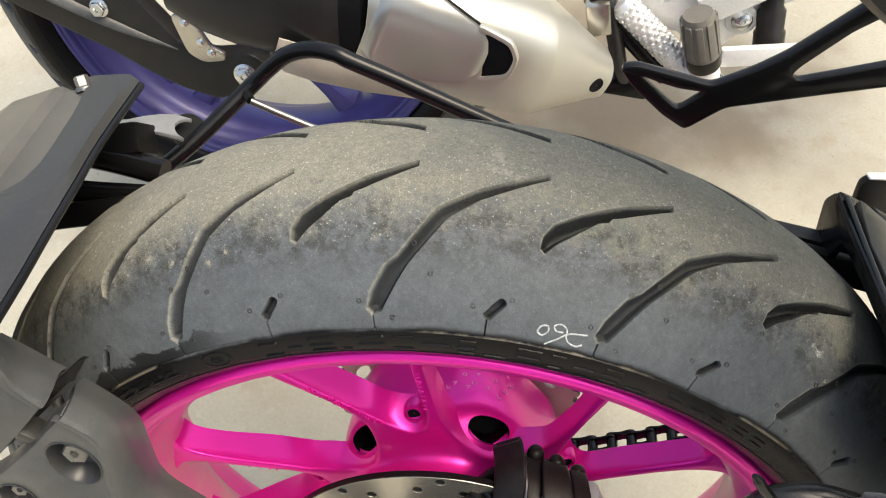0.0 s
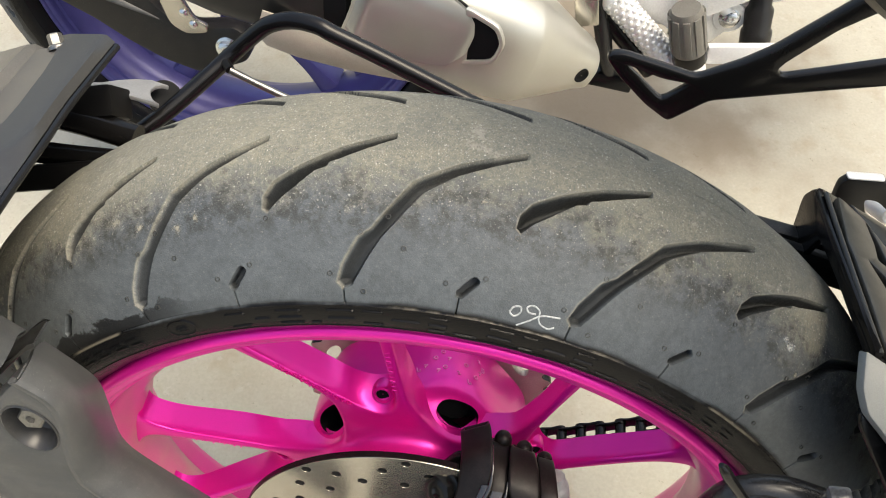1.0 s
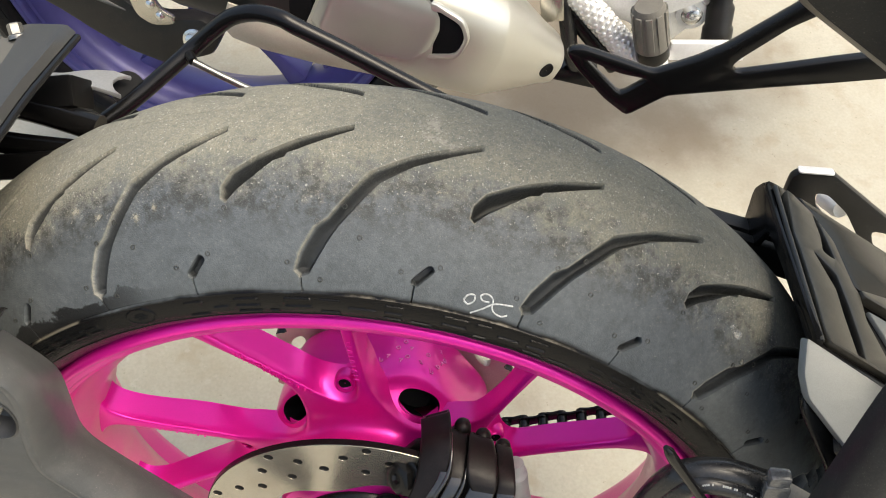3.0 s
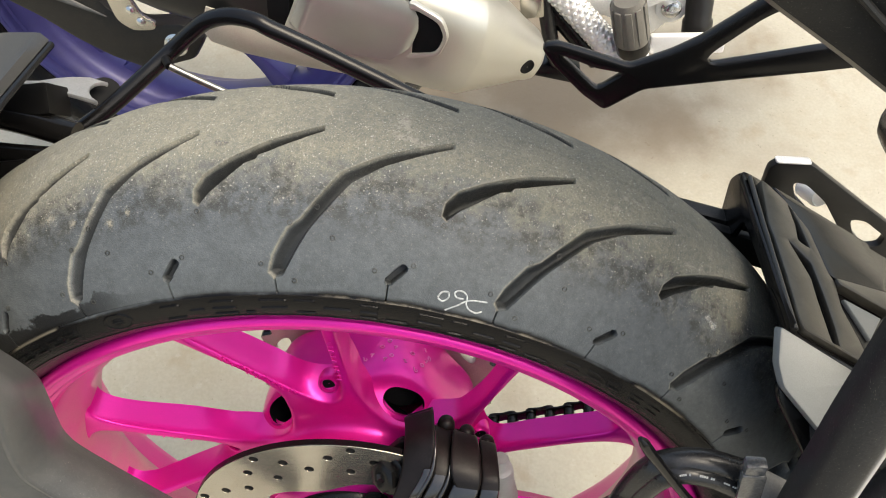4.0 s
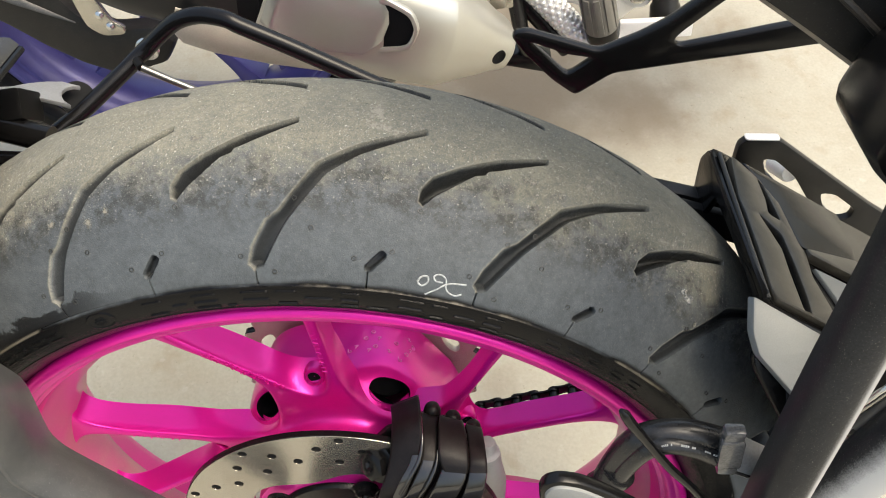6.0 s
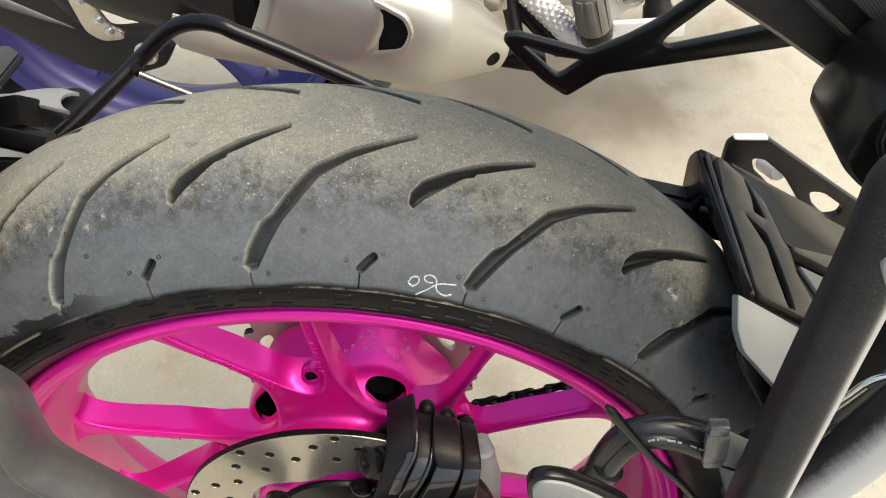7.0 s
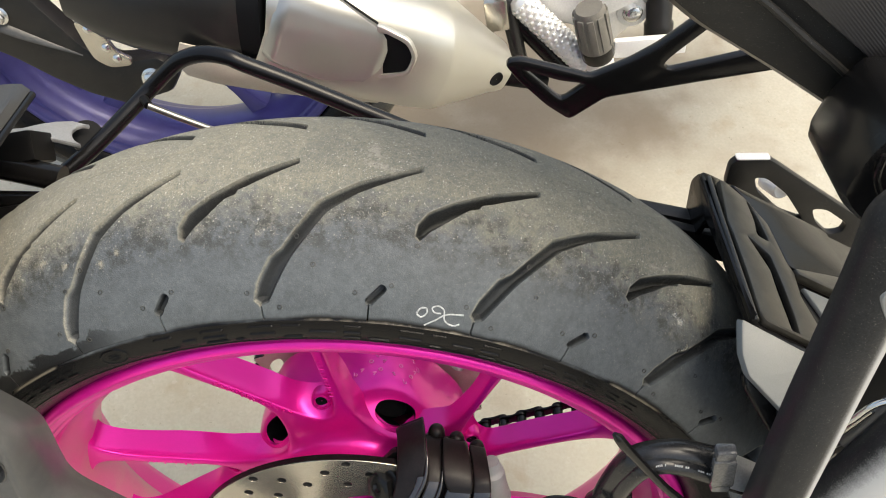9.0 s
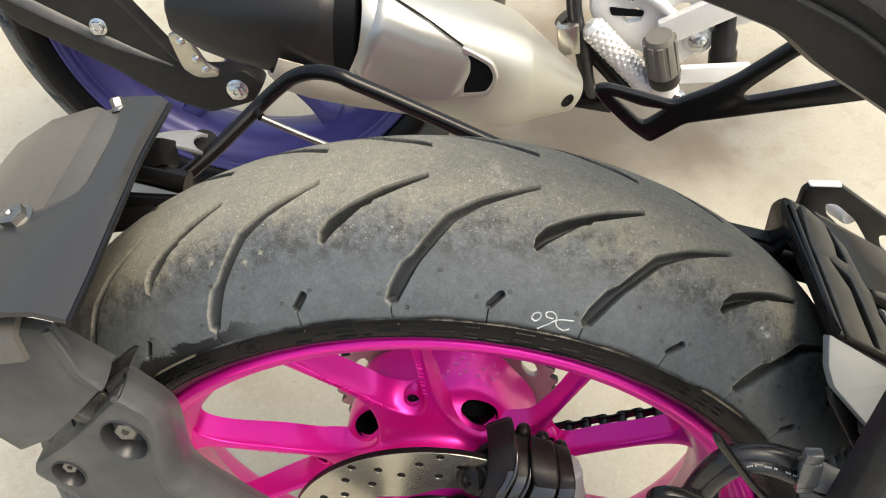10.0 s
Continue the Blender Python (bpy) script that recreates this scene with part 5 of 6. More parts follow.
part("rib", plate([(0.0452, -0.0008), (0.0900, 0.0125), (0.0960, 0.0110), (0.0850, -0.0075), (0.0462, -0.0056)], 0.006, SLOPE @ pose(0, 0, -0.0052, 4, 0, 0), 0.0012, corners=0.002), PLASTIC_TAN, hugger, "raised olive rib")
part("pale_facet", plate([(0.0497, -0.0118), (0.0780, -0.0125), (0.0600, -0.0360)], 0.003, SLOPE @ Matrix.Translation((0, 0, -0.0024)), 0.0008, corners=0.001), GREY_PANEL, hugger, "matt grey facet")
part("border", tube([(*(SLOPE @ Vector((0.0030, 0.0600, -0.0020))),), (*(SLOPE @ Vector((0.0020, 0.0200, -0.0020))),), (*(SLOPE @ Vector((0.0015, -0.0560, -0.0020))),)], 0.0014, 10), PLASTIC_MID, hugger)
part("back_lip", poly3([(0.2250, 0.078, 0.222), (0.2255, 0.067, 0.2365), (0.2255, -0.057, 0.2405), (0.2250, -0.057, 0.2300), (0.2250, 0.000, 0.2275), (0.2250, 0.038, 0.2240), (0.2260, 0.050, 0.1950), (0.2260, 0.074, 0.1950)], 0.004, 0.001, 0.004, away=(1, 0, 0)), BLACK_PART, hugger)
part("side_panel", poly3([(0.2185, -0.0610, 0.2460), (0.2680, -0.0690, 0.2180), (0.2500, -0.0945, 0.1985), (0.2220, -0.0798, 0.2241), (0.2184, -0.0729, 0.2329)], 0.006, 0.0012, 0.002), GREY_PANEL, hugger, "matt grey side panel")
part("side_skirt", poly3([(0.2560, -0.0620, 0.2170), (0.2200, -0.0720, 0.2190), (0.2235, -0.0800, 0.2130), (0.2440, -0.0930, 0.1850), (0.2600, -0.1000, 0.1450), (0.2950, -0.0900, 0.1450), (0.2950, -0.0670, 0.1950)], 0.004, 0.0015), BLACK_PART, hugger)
wall = [[polar(0.333 - 0.02 * abs(y) / 0.1, a, y) for y in np.linspace(-0.092, 0.060, 9)] for a in np.linspace(50, 112, 20)]
part("inner_guard", sheet(wall), PLASTIC, hugger, "black inner mudguard")
part("stay_bar", block((0.075, 0.012, 0.010), Matrix.Translation((0.2260, 0.066, 0.1985)) @ pose(0, 0, 0, 0, 4, -14), 0.003), PLASTIC, hugger)
part("stay_bar", block((0.060, 0.008, 0.020), Matrix.Translation((0.2300, 0.050, 0.1940)) @ pose(0, 0, 0, 0, 10, -10), 0.003), PLASTIC, hugger)

# ---- slotted guard plate on the far side ----
guard = part("guard_plate", plate([(0.271, 0.188), (0.276, 0.193), (0.298, 0.193), (0.350, 0.156), (0.383, 0.133), (0.440, 0.098), (0.440, 0.055), (0.378, 0.092), (0.290, 0.150), (0.271, 0.168)], 0.007, facing(0.135), 0.001,
            [[(0.291, 0.176), (0.300, 0.175), (0.318, 0.160), (0.337, 0.134), (0.318, 0.142), (0.296, 0.163)], [(0.341, 0.145), (0.352, 0.144), (0.371, 0.130), (0.370, 0.121), (0.360, 0.119), (0.347, 0.132)]], corners=0.004), PLASTIC, bike, "slotted black metal plate with a bare bright top edge")
part("bare_edge", poly3([(0.2745, 0.1345, 0.1937), (0.2985, 0.1345, 0.1937), (0.2985, 0.1420, 0.1937), (0.2745, 0.1420, 0.1937)], 0.0012, 0.0003, 0.002), ALLOY, guard, "bare bright edge")
part("stud", lathe([(0.0075, -0.012), (0.0075, 0.010), (0.0060, 0.013), (0.0010, 0.013)], axis_pose((0.318, 0.158, 0.150), (0.1, -1, 0.4)), 20), ALLOY, guard, "bright alloy stud")

# ---- far-side footrest hanger ----
part("footrest_hanger", plate([(0.111, 0.244), (0.114, 0.248), (0.122, 0.249), (0.150, 0.241), (0.173, 0.234), (0.200, 0.247), (0.217, 0.258), (0.242, 0.280), (0.268, 0.303), (0.310, 0.342), (0.345, 0.338), (0.292, 0.300), (0.253, 0.274), (0.2275, 0.249), (0.2235, 0.243), (0.2285, 0.2385), (0.260, 0.246), (0.292, 0.254), (0.380, 0.274), (0.380, 0.252), (0.296, 0.236), (0.250, 0.228), (0.185, 0.216), (0.160, 0.197), (0.142, 0.210), (0.120, 0.232)],
     0.009, facing(0.180), 0.0022, [[(0.124, 0.2405), (0.150, 0.2310), (0.170, 0.2280), (0.153, 0.2140)]], corners=0.004), BLACK_PART, bike, "black painted footrest hanger with a triangular eye")

# ---- side guard tube ----
rail = part("guard_tube", tube([(-0.1983, 0.1130, 0.2057), (-0.1794, 0.1306, 0.2153), (-0.1608, 0.1481, 0.2272), (-0.1423, 0.1645, 0.2400), (-0.1269, 0.1663, 0.2534), (-0.1136, 0.1649, 0.2635), (-0.0964, 0.1610, 0.2698), (-0.0790, 0.1570, 0.2695), (-0.0683, 0.1553, 0.2650), (-0.0390, 0.1538, 0.2518), (-0.0014, 0.1492, 0.2356), (0.0291, 0.1436, 0.2238), (0.0597, 0.1363, 0.2131)], 0.0058, 20, 6), BLACK_TUBE, bike, "glossy black bent guard tube")
part("stay_rod", tube([(-0.1390, 0.1465, 0.2385), (-0.1224, 0.1465, 0.2295), (-0.1041, 0.1465, 0.2201), (-0.0891, 0.1463, 0.2130)], 0.0025, 10), DARK_STEEL, rail, "thin steel stay rod")
part("stay_boss", tube([(-0.1440, 0.1540, 0.2395), (-0.1390, 0.1470, 0.2382)], 0.0031, 12, 1), DEEP_BLACK, rail)
tab = part("tab", poly3([(-0.2280, 0.1040, 0.2498), (-0.2126, 0.1138, 0.2444), (-0.2061, 0.1229, 0.2410), (-0.1985, 0.1301, 0.2378), (-0.1896, 0.1346, 0.2349), (-0.1771, 0.1323, 0.2327), (-0.1817, 0.1310, 0.2340), (-0.1840, 0.1268, 0.2354), (-0.1842, 0.1203, 0.2368), (-0.1819, 0.1137, 0.2378), (-0.1776, 0.1072, 0.2383), (-0.1717, 0.1028, 0.2380), (-0.1882, 0.1051, 0.2411), (-0.2098, 0.1060, 0.2455)], 0.003, 0.0006, 0.0008, away=(-0.206, -0.21, -0.956)), TAB_GREY, bike, "grey metal mounting tab with a round notch")
part("tab_eye", lathe([(0.0005, 0.0), (0.0115, 0.0), (0.0115, -0.006), (0.0005, -0.006)], axis_pose((-0.1830, 0.1330, 0.2230), (0.30, -0.60, 0.70)), 28), INSERT_AND_SHADE, tab, "black bush behind the notch")
part("tail_stay", tube([(-0.290, 0.084, 0.246), (-0.225, 0.080, 0.240), (-0.176, 0.074, 0.232)], 0.0085, 16), BLACK_PART, bike, "glossy black tail stay")
part("tail_stay", tube([(-0.300, 0.070, 0.226), (-0.235, 0.066, 0.222), (-0.180, 0.063, 0.222)], 0.0070, 16), BLACK_PART, bike, "glossy black tail stay")
part("tail_bracket", block((0.075, 0.030, 0.020), Matrix.Translation((-0.228, 0.090, 0.2400)) @ pose(0, 0, 0, -40, -6, 6), 0.003), DEEP_BLACK, bike, "black tail bracket")
part("tail_bracket", block((0.080, 0.030, 0.016), Matrix.Translation((-0.235, 0.060, 0.2080)) @ pose(0, 0, 0, -35, -6, 6), 0.003), DEEP_BLACK, bike, "black tail bracket")
part("bracket_nut", hex_bolt((-0.178, 0.066, 0.224), (0.3, -0.6, 0.7), 0.006, 0.004), CHROME, bike)

# ---- rear fender behind the wheel ----
ARC = [(-0.1630, 0.2985), (-0.1660, 0.3030), (-0.1760, 0.3040), (-0.1950, 0.3030), (-0.2150, 0.2985), (-0.2200, 0.2990), (-0.2500, 0.2890), (-0.2800, 0.2700), (-0.3100, 0.2420), (-0.3350, 0.2050), (-0.3500, 0.1600), (-0.3570, 0.1100)]
rows = []
for k, y in enumerate([-0.130, -0.124, -0.110, -0.085, -0.055, -0.020, 0.020, 0.055, 0.074, 0.081, 0.083]):
    drop = {0: 0.016, 1: 0.004, 9: 0.003, 10: 0.012}.get(k, 0.0)
    crown = 0.004 * (1 - (y / 0.12) ** 2)
    rows.append([Vector((x - 0.100 * (y + 0.02) * (1 if i < 3 else 0.6) + 0.35 * drop, y, z - 0.100 * (y + 0.02) * (1 if i < 3 else 0.4) - drop - 0.0045 + (crown if i > 4 else 0))) for i, (x, z) in enumerate(ARC) if i > 2])
fender = part("rear_fender", sheet(rows, 0.004), PLASTIC_WORN, bike, "dark plastic rear fender with a dusty crown", 24)
part("fender_bolt", hex_bolt((-0.220, -0.044, 0.2990), (-0.3, -0.15, 1), 0.0135, 0.007), DARK_STEEL, fender, "dull steel bolt")
part("fender_bolt", hex_bolt((-0.206, 0.072, 0.2925), (-0.3, 0.5, 0.8), 0.0075, 0.009), DARK_STEEL, fender, "dull steel bolt")
ARC_X = [p[0] for p in ARC[1:]][::-1]
ARC_Z = [p[1] for p in ARC[1:]][::-1]
strip = []
for y, x0, x1 in ((0.0845, -0.1783, -0.2088), (0.070, -0.1775, -0.2040), (0.055, -0.1767, -0.1998), (0.038, -0.1757, -0.1965), (0.020, -0.1746, -0.1942), (0.004, -0.1730, -0.1920), (-0.012, -0.1710, -0.1907), (-0.026, -0.1694, -0.1925), (-0.033, -0.1687, -0.1990), (-0.038, -0.1681, -0.2130), (-0.046, -0.1673, -0.2350), (-0.065, -0.1651, -0.2600), (-0.090, -0.1621, -0.2750), (-0.122, -0.1590, -0.2750)):
    strip.append([Vector((x, y, float(np.interp(x + 0.08 * (y + 0.02), ARC_X, ARC_Z)) - 0.080 * (y + 0.02) + 0.0010 - (0.004 if i == 0 else 0.0))) for i, x in enumerate(np.linspace(x0, x1, 9))])
part("fender_strip", sheet(strip, 0.003), SIDE_BLACK, fender, "satin black front border of the fender", 50)
part("strip_lip", tube([(row[0].x, row[0].y, row[0].z - 0.003) for row in strip], 0.0022, 8, 2), BLACK_PART, fender)


def resample(pts, n=30):
    """n + 1 points spread evenly along a smooth line."""
    p = smooth_path(pts, 8)
    run = np.r_[0, np.cumsum([(b - a).length for a, b in zip(p, p[1:])])]
    u = np.linspace(0, run[-1], n + 1)
    return [Vector((float(np.interp(t, run, [q.x for q in p])), float(np.interp(t, run, [q.y for q in p])), float(np.interp(t, run, [q.z for q in p])))) for t in u]


def moulding(lines, n=30, steps=4, thick=0.003):
    """A moulded skin drawn smoothly over a few lines, one beside the other."""
    cols = [resample(l, n) for l in lines]
    return sheet([smooth_path([c[k] for c in cols], steps) for k in range(n + 1)], thick)


def at_y(y, pts, dx=0.0, dz=0.0):
    return [(x + dx, y, z + dz) for x, z in pts]


SIDE_CREASE = [(-0.1790, 0.2860), (-0.1758, 0.2643), (-0.1750, 0.2540), (-0.1668, 0.2404)]
SIDE_EDGE = [(-0.1939, 0.2617), (-0.1870, 0.2545), (-0.1814, 0.2487), (-0.1705, 0.2370)]
side = part("fender_side", plate([(-0.1800, 0.2850), (-0.1775, 0.2643), (-0.1767, 0.2540), (-0.1682, 0.2396), (-0.1880, 0.2170), (-0.2110, 0.1925), (-0.2345, 0.1785), (-0.2430, 0.1915), (-0.3000, 0.1950), (-0.3000, 0.2900), (-0.2300, 0.2980)], 0.008, facing(-0.1105), 0.002, corners=0.002), PLASTIC_DUSTY, bike, "dusty dark grey fender side piece")
part("side_top", moulding([at_y(-0.1110, SIDE_CREASE, -0.005, -0.001), at_y(-0.1100, SIDE_CREASE), at_y(-0.0990, [(0.5 * (a[0] + b[0]) + 0.0015, 0.5 * (a[1] + b[1]) + 0.0015) for a, b in zip(SIDE_CREASE, SIDE_EDGE)]), at_y(-0.0880, SIDE_EDGE), at_y(-0.0800, SIDE_EDGE, -0.002, -0.006)]), PLASTIC_DUSTY, side, "sloped upper face")
part("seam_rib", plate([(-0.1600, 0.2430), (-0.1530, 0.2470), (-0.2150, 0.1830), (-0.2210, 0.1880)], 0.016, facing(-0.0990), 0.002), PLASTIC, side, "black strip in the joint")
part("clip", block((0.010, 0.012, 0.007), Matrix.Translation((-0.1880, -0.104, 0.2120)) @ pose(0, 0, 0, 0, 42, 0), 0.0015), PLASTIC_MID, side)
CUPS = ((-0.1665, 0.1975, 0.0122, 0.0172), (-0.2110, 0.1600, 0.0090, 0.0120))
oval = [[(cx + rx * math.cos(q), cz + rz * math.sin(q)) for q in np.linspace(0, math.tau, 28, endpoint=False)] for cx, cz, rx, rz in CUPS]
ARM_CREASE = [(-0.1588, 0.2358), (-0.1535, 0.2300), (-0.1475, 0.2228), (-0.1452, 0.2119), (-0.1480, 0.1946), (-0.1505, 0.1813), (-0.1525, 0.1600), (-0.1480, 0.1420), (-0.1150, 0.0950), (-0.0650, 0.0350)]
ARM_EDGE = [(-0.1647, 0.2293), (-0.1580, 0.2208), (-0.1500, 0.2095), (-0.1455, 0.1990), (-0.1462, 0.1800), (-0.1475, 0.1620), (-0.1470, 0.1470), (-0.1380, 0.1290), (-0.0960, 0.0760), (-0.0420, 0.0120)]
arm = part("fender_arm", plate([(x - 0.0022, z - 0.0006) for x, z in ARM_CREASE] + [(-0.0900, 0.0150), (-0.1200, 0.0200), (-0.1900, 0.0950), (-0.2330, 0.1580), (-0.2290, 0.1690), (-0.2080, 0.1860), (-0.1820, 0.2120)], 0.014, facing(-0.1130), 0.0022, oval, corners=0.004), PLASTIC_DUSTY, bike, "dark grey plastic fender arm with recessed bolts")
part("arm_top", moulding([at_y(-0.1134, ARM_CREASE, -0.005, -0.001), at_y(-0.1128, ARM_CREASE), at_y(-0.1010, [(0.5 * (a[0] + b[0]) + 0.0030, 0.5 * (a[1] + b[1]) + 0.0030) for a, b in zip(ARM_CREASE, ARM_EDGE)]), at_y(-0.0880, ARM_EDGE), at_y(-0.0780, ARM_EDGE, -0.003, -0.008)], 48), PLASTIC_DUSTY, arm, "rounded upper face")
for cx, cz, rx, rz in CUPS:
    at = Matrix.Translation((cx, -0.1128, cz)) @ Matrix.Diagonal((1, 1, rz / rx, 1)) @ AXLE_TURN
    part("bolt_cup", lathe([(rx * 1.10, 0.0), (rx * 1.04, -0.0006), (rx * 0.98, 0.0008), (rx * 0.84, 0.0100), (rx * 0.60, 0.0122), (0.0005, 0.0125)], at, 40, caps=False), SIDE_BLACK, arm)
    part("arm_bolt", hex_bolt((cx + 0.0010, -0.1008, cz + rz * 0.20), (0.05, -1, 0.25), rx * 1.02, 0.0110), DARK_STEEL, arm, "dull steel bolt")

# ---- tail cowl, rubber stop and frame tubes over the hugger ----
cowl = part("tail_cowl", plate([(0.085, 0.447), (0.107, 0.436), (0.148, 0.420), (0.166, 0.405), (0.200, 0.384), (0.244, 0.355), (0.262, 0.344), (0.300, 0.330), (0.520, 0.345), (0.560, 0.420), (0.520, 0.490), (0.240, 0.510), (0.085, 0.490)], 0.110, facing(-0.062), 0.010), PLASTIC, bike, "black plastic tail cowl with a ribbed inset")
part("ribbed_inset", plate([(0.140, 0.456), (0.180, 0.434), (0.216, 0.406), (0.250, 0.380), (0.272, 0.368), (0.310, 0.356), (0.415, 0.356), (0.415, 0.476), (0.140, 0.476)], 0.004, facing(-0.0655), 0.0012), CARBON, cowl, "finely ribbed plastic inset")
part("cowl_lip", tube([(0.120, -0.064, 0.4520), (0.175, -0.064, 0.4260), (0.212, -0.064, 0.3980), (0.246, -0.064, 0.3730), (0.300, -0.064, 0.3520)], 0.0016, 8), PLASTIC, cowl)
stop = part("rubber_stop", plate([(0.2173, 0.3869), (0.2148, 0.3786), (0.2130, 0.3704), (0.2134, 0.3664), (0.2190, 0.3585), (0.2293, 0.3491), (0.2425, 0.3470), (0.2640, 0.3560), (0.2640, 0.4000), (0.2250, 0.4000)], 0.046, facing(-0.112), 0.0075, corners=0.004), BLACK_PART, bike, "black rubber stop under the tail cowl")
part("stop_rib", tube([(0.2215, -0.1125, 0.3870), (0.2222, -0.1130, 0.3760), (0.2300, -0.1130, 0.3660), (0.2420, -0.1125, 0.3640)], 0.0012, 8), BLACK_PART, stop)
POST = smooth_path([(0.2228, 0, 0.3760), (0.2238, 0, 0.3550), (0.2245, 0, 0.3300), (0.2256, 0, 0.2600), (0.2285, 0, 0.1000)], 8)
POST_SECTION = [(-0.0112, -0.118), (-0.0120, -0.126), (-0.0122, -0.133), (-0.0112, -0.1395), (-0.0085, -0.1430), (-0.0045, -0.1448), (0.0005, -0.1452), (0.0030, -0.1450), (0.0050, -0.1444), (0.0065, -0.1433), (0.0080, -0.1419), (0.0105, -0.1398), (0.0130, -0.1376), (0.0143, -0.1358), (0.0147, -0.1330), (0.0146, -0.118)]
POST_TOP = [(POST[0].x + 0.0105 * (1 - w), POST[0].z + h, w) for h, w in ((0.0165, 0.10), (0.0160, 0.40), (0.0145, 0.62), (0.0115, 0.80), (0.0070, 0.93), (0.0030, 0.985))]


def post_section(z):
    """The post is shallower towards its top."""
    cut = float(np.interp(z, (0.10, 0.20, 0.28, 0.36), (0.0045, 0.0052, 0.0075, 0.0115)))
    return [(x, y - cut * {0: 1.0, 1: 0.6, 2: 0.25}.get(k, 0.0)) for k, (x, y) in enumerate(POST_SECTION)]


post_rings = [[Vector((a + x * w * 0.97, -0.131 + (y + 0.131) * (0.4 + 0.6 * w), b)) for x, y in post_section(b)] for a, b, w in POST_TOP]
post_rings += [[Vector((p.x + x * (0.86 + 0.3 * p.z), y, p.z)) for x, y in post_section(p.z)] for p in POST]
post = part("frame_post", add_rings(bmesh.new(), post_rings), FRAME_PAINT, bike, "speckled satin black frame post with a worn grey edge", 50)
set_paling(post, lambda p: float(np.interp(p.x - np.interp(p.z, [q.z for q in POST[::-1]], [q.x for q in POST[::-1]]), (0.0, 0.0035, 0.0070, 0.0092), (0.0, 0.22, 0.60, 0.98))))
part("gusset", poly3([(0.2190, -0.1462, 0.3530), (0.2215, -0.1462, 0.3574), (0.2242, -0.1462, 0.3605), (0.2400, -0.1440, 0.3640), (0.2440, -0.1440, 0.3420), (0.2330, -0.1450, 0.3385), (0.2290, -0.1462, 0.3360), (0.2263, -0.1462, 0.3384), (0.2221, -0.1462, 0.3461)], 0.014, 0.0022, 0.004), GREY_PANEL, post, "worn grey weld gusset")
STAY = smooth_path([(0.2420, -0.124, 0.1180), (0.2570, -0.122, 0.1640), (0.2690, -0.121, 0.1940), (0.2800, -0.120, 0.2240), (0.3050, -0.116, 0.2950)], 6)
stay = part("frame_stay", tube(STAY, 0.0140, 32, 2), FRAME_PAINT, bike, "black frame stay painted pale grey along its lit outer side")
# Sky light on the stay's outer side is put into its colour.
set_paling(stay, lambda p: float(np.interp((p - min(STAY, key=lambda q: (q - p).length)).dot(Vector((0.70, -0.45, -0.45))) / 0.0140, (-0.85, -0.45, 0.0), (0.0, 0.45, 0.95))))
part("cable", tube([(0.2480, -0.110, 0.2120), (0.2600, -0.110, 0.2295), (0.2664, -0.110, 0.2416), (0.2765, -0.110, 0.2473), (0.3000, -0.108, 0.2560)], 0.0016, 10), CHROME, bike, "thin bright bare cable")
part("cable", tube([(0.2659, -0.106, 0.2060), (0.2782, -0.106, 0.2395), (0.2950, -0.104, 0.2800)], 0.0042, 16), SLEEVE_GREY, bike, "satin grey cable sleeve")
part("cable", tube([(0.2590, -0.107, 0.2100), (0.2700, -0.107, 0.2330)], 0.0014, 10, 1), STEEL, bike, "thin steel cable")
part("cable", tube([(0.2560, -0.108, 0.1760), (0.2650, -0.108, 0.1990)], 0.0026, 12, 1), STEEL, bike, "steel cable ferrule")
part("cable", tube([(0.2500, -0.104, 0.1900), (0.2640, -0.104, 0.2060)], 0.0034, 12, 1), SLEEVE_GREY, bike, "satin grey cable sleeve")
# Plain black plate added so that the gap behind the post stays dark.
part("gap_plate", plate([(0.2700, 0.120), (0.2660, 0.200), (0.2700, 0.250), (0.330, 0.300), (0.400, 0.300), (0.400, 0.120)], 0.020, facing(-0.085), 0.006), INSERT_AND_SHADE, bike, "black plate added to darken the gap behind the post")

# ======== the second motorcycle, parked alongside ========
FAR = Vector((-0.265, 0.555, 0.145))
TO_FAR = Matrix.Translation(FAR)
other = thing("motorcycle", (FAR.x, FAR.y, FAR.z - 0.3125), "motorcycle with blue wheel and silver exhaust parked alongside", "motorcycle")
build_tyre("tyre", other, FAR, RUBBER_FAR, -180.0, 180.0, 1.0, 3.0, "black rear tyre")


def moved(bm):
    bm.transform(TO_FAR)
    return bm


far_rim = part("rim", moved(spun(RIM, 120, closed=True)), BLUE, other, "blue painted alloy wheel rim", 30)
for turn in range(0, 360, 72):
    part("spoke", moved(spoke_bar(turn + 24, dense([(0.060, 8.0, 0.016, -0.010, 0.030), (0.110, -2.0, 0.009, -0.008, 0.026), (0.160, -10.0, 0.008, -0.010, 0.022), (0.200, -14.0, 0.013, -0.014, 0.024)]))), BLUE, far_rim)
    part("spoke", moved(spoke_bar(turn + 24, dense([(0.060, 22.0, 0.016, -0.010, 0.030), (0.110, 32.0, 0.009, -0.008, 0.026), (0.160, 39.0, 0.008, -0.010, 0.022), (0.200, 43.0, 0.013, -0.014, 0.024)]))), BLUE, far_rim)
part("hub", moved(spun([(-0.050, 0.020), (-0.050, 0.050), (-0.046, 0.0625), (-0.030, 0.0665), (-0.012, 0.0790), (-0.001, 0.0925), (0.018, 0.0925), (0.038, 0.0825), (0.070, 0.0778), (0.0735, 0.0200)], 48)), BLUE, far_rim)

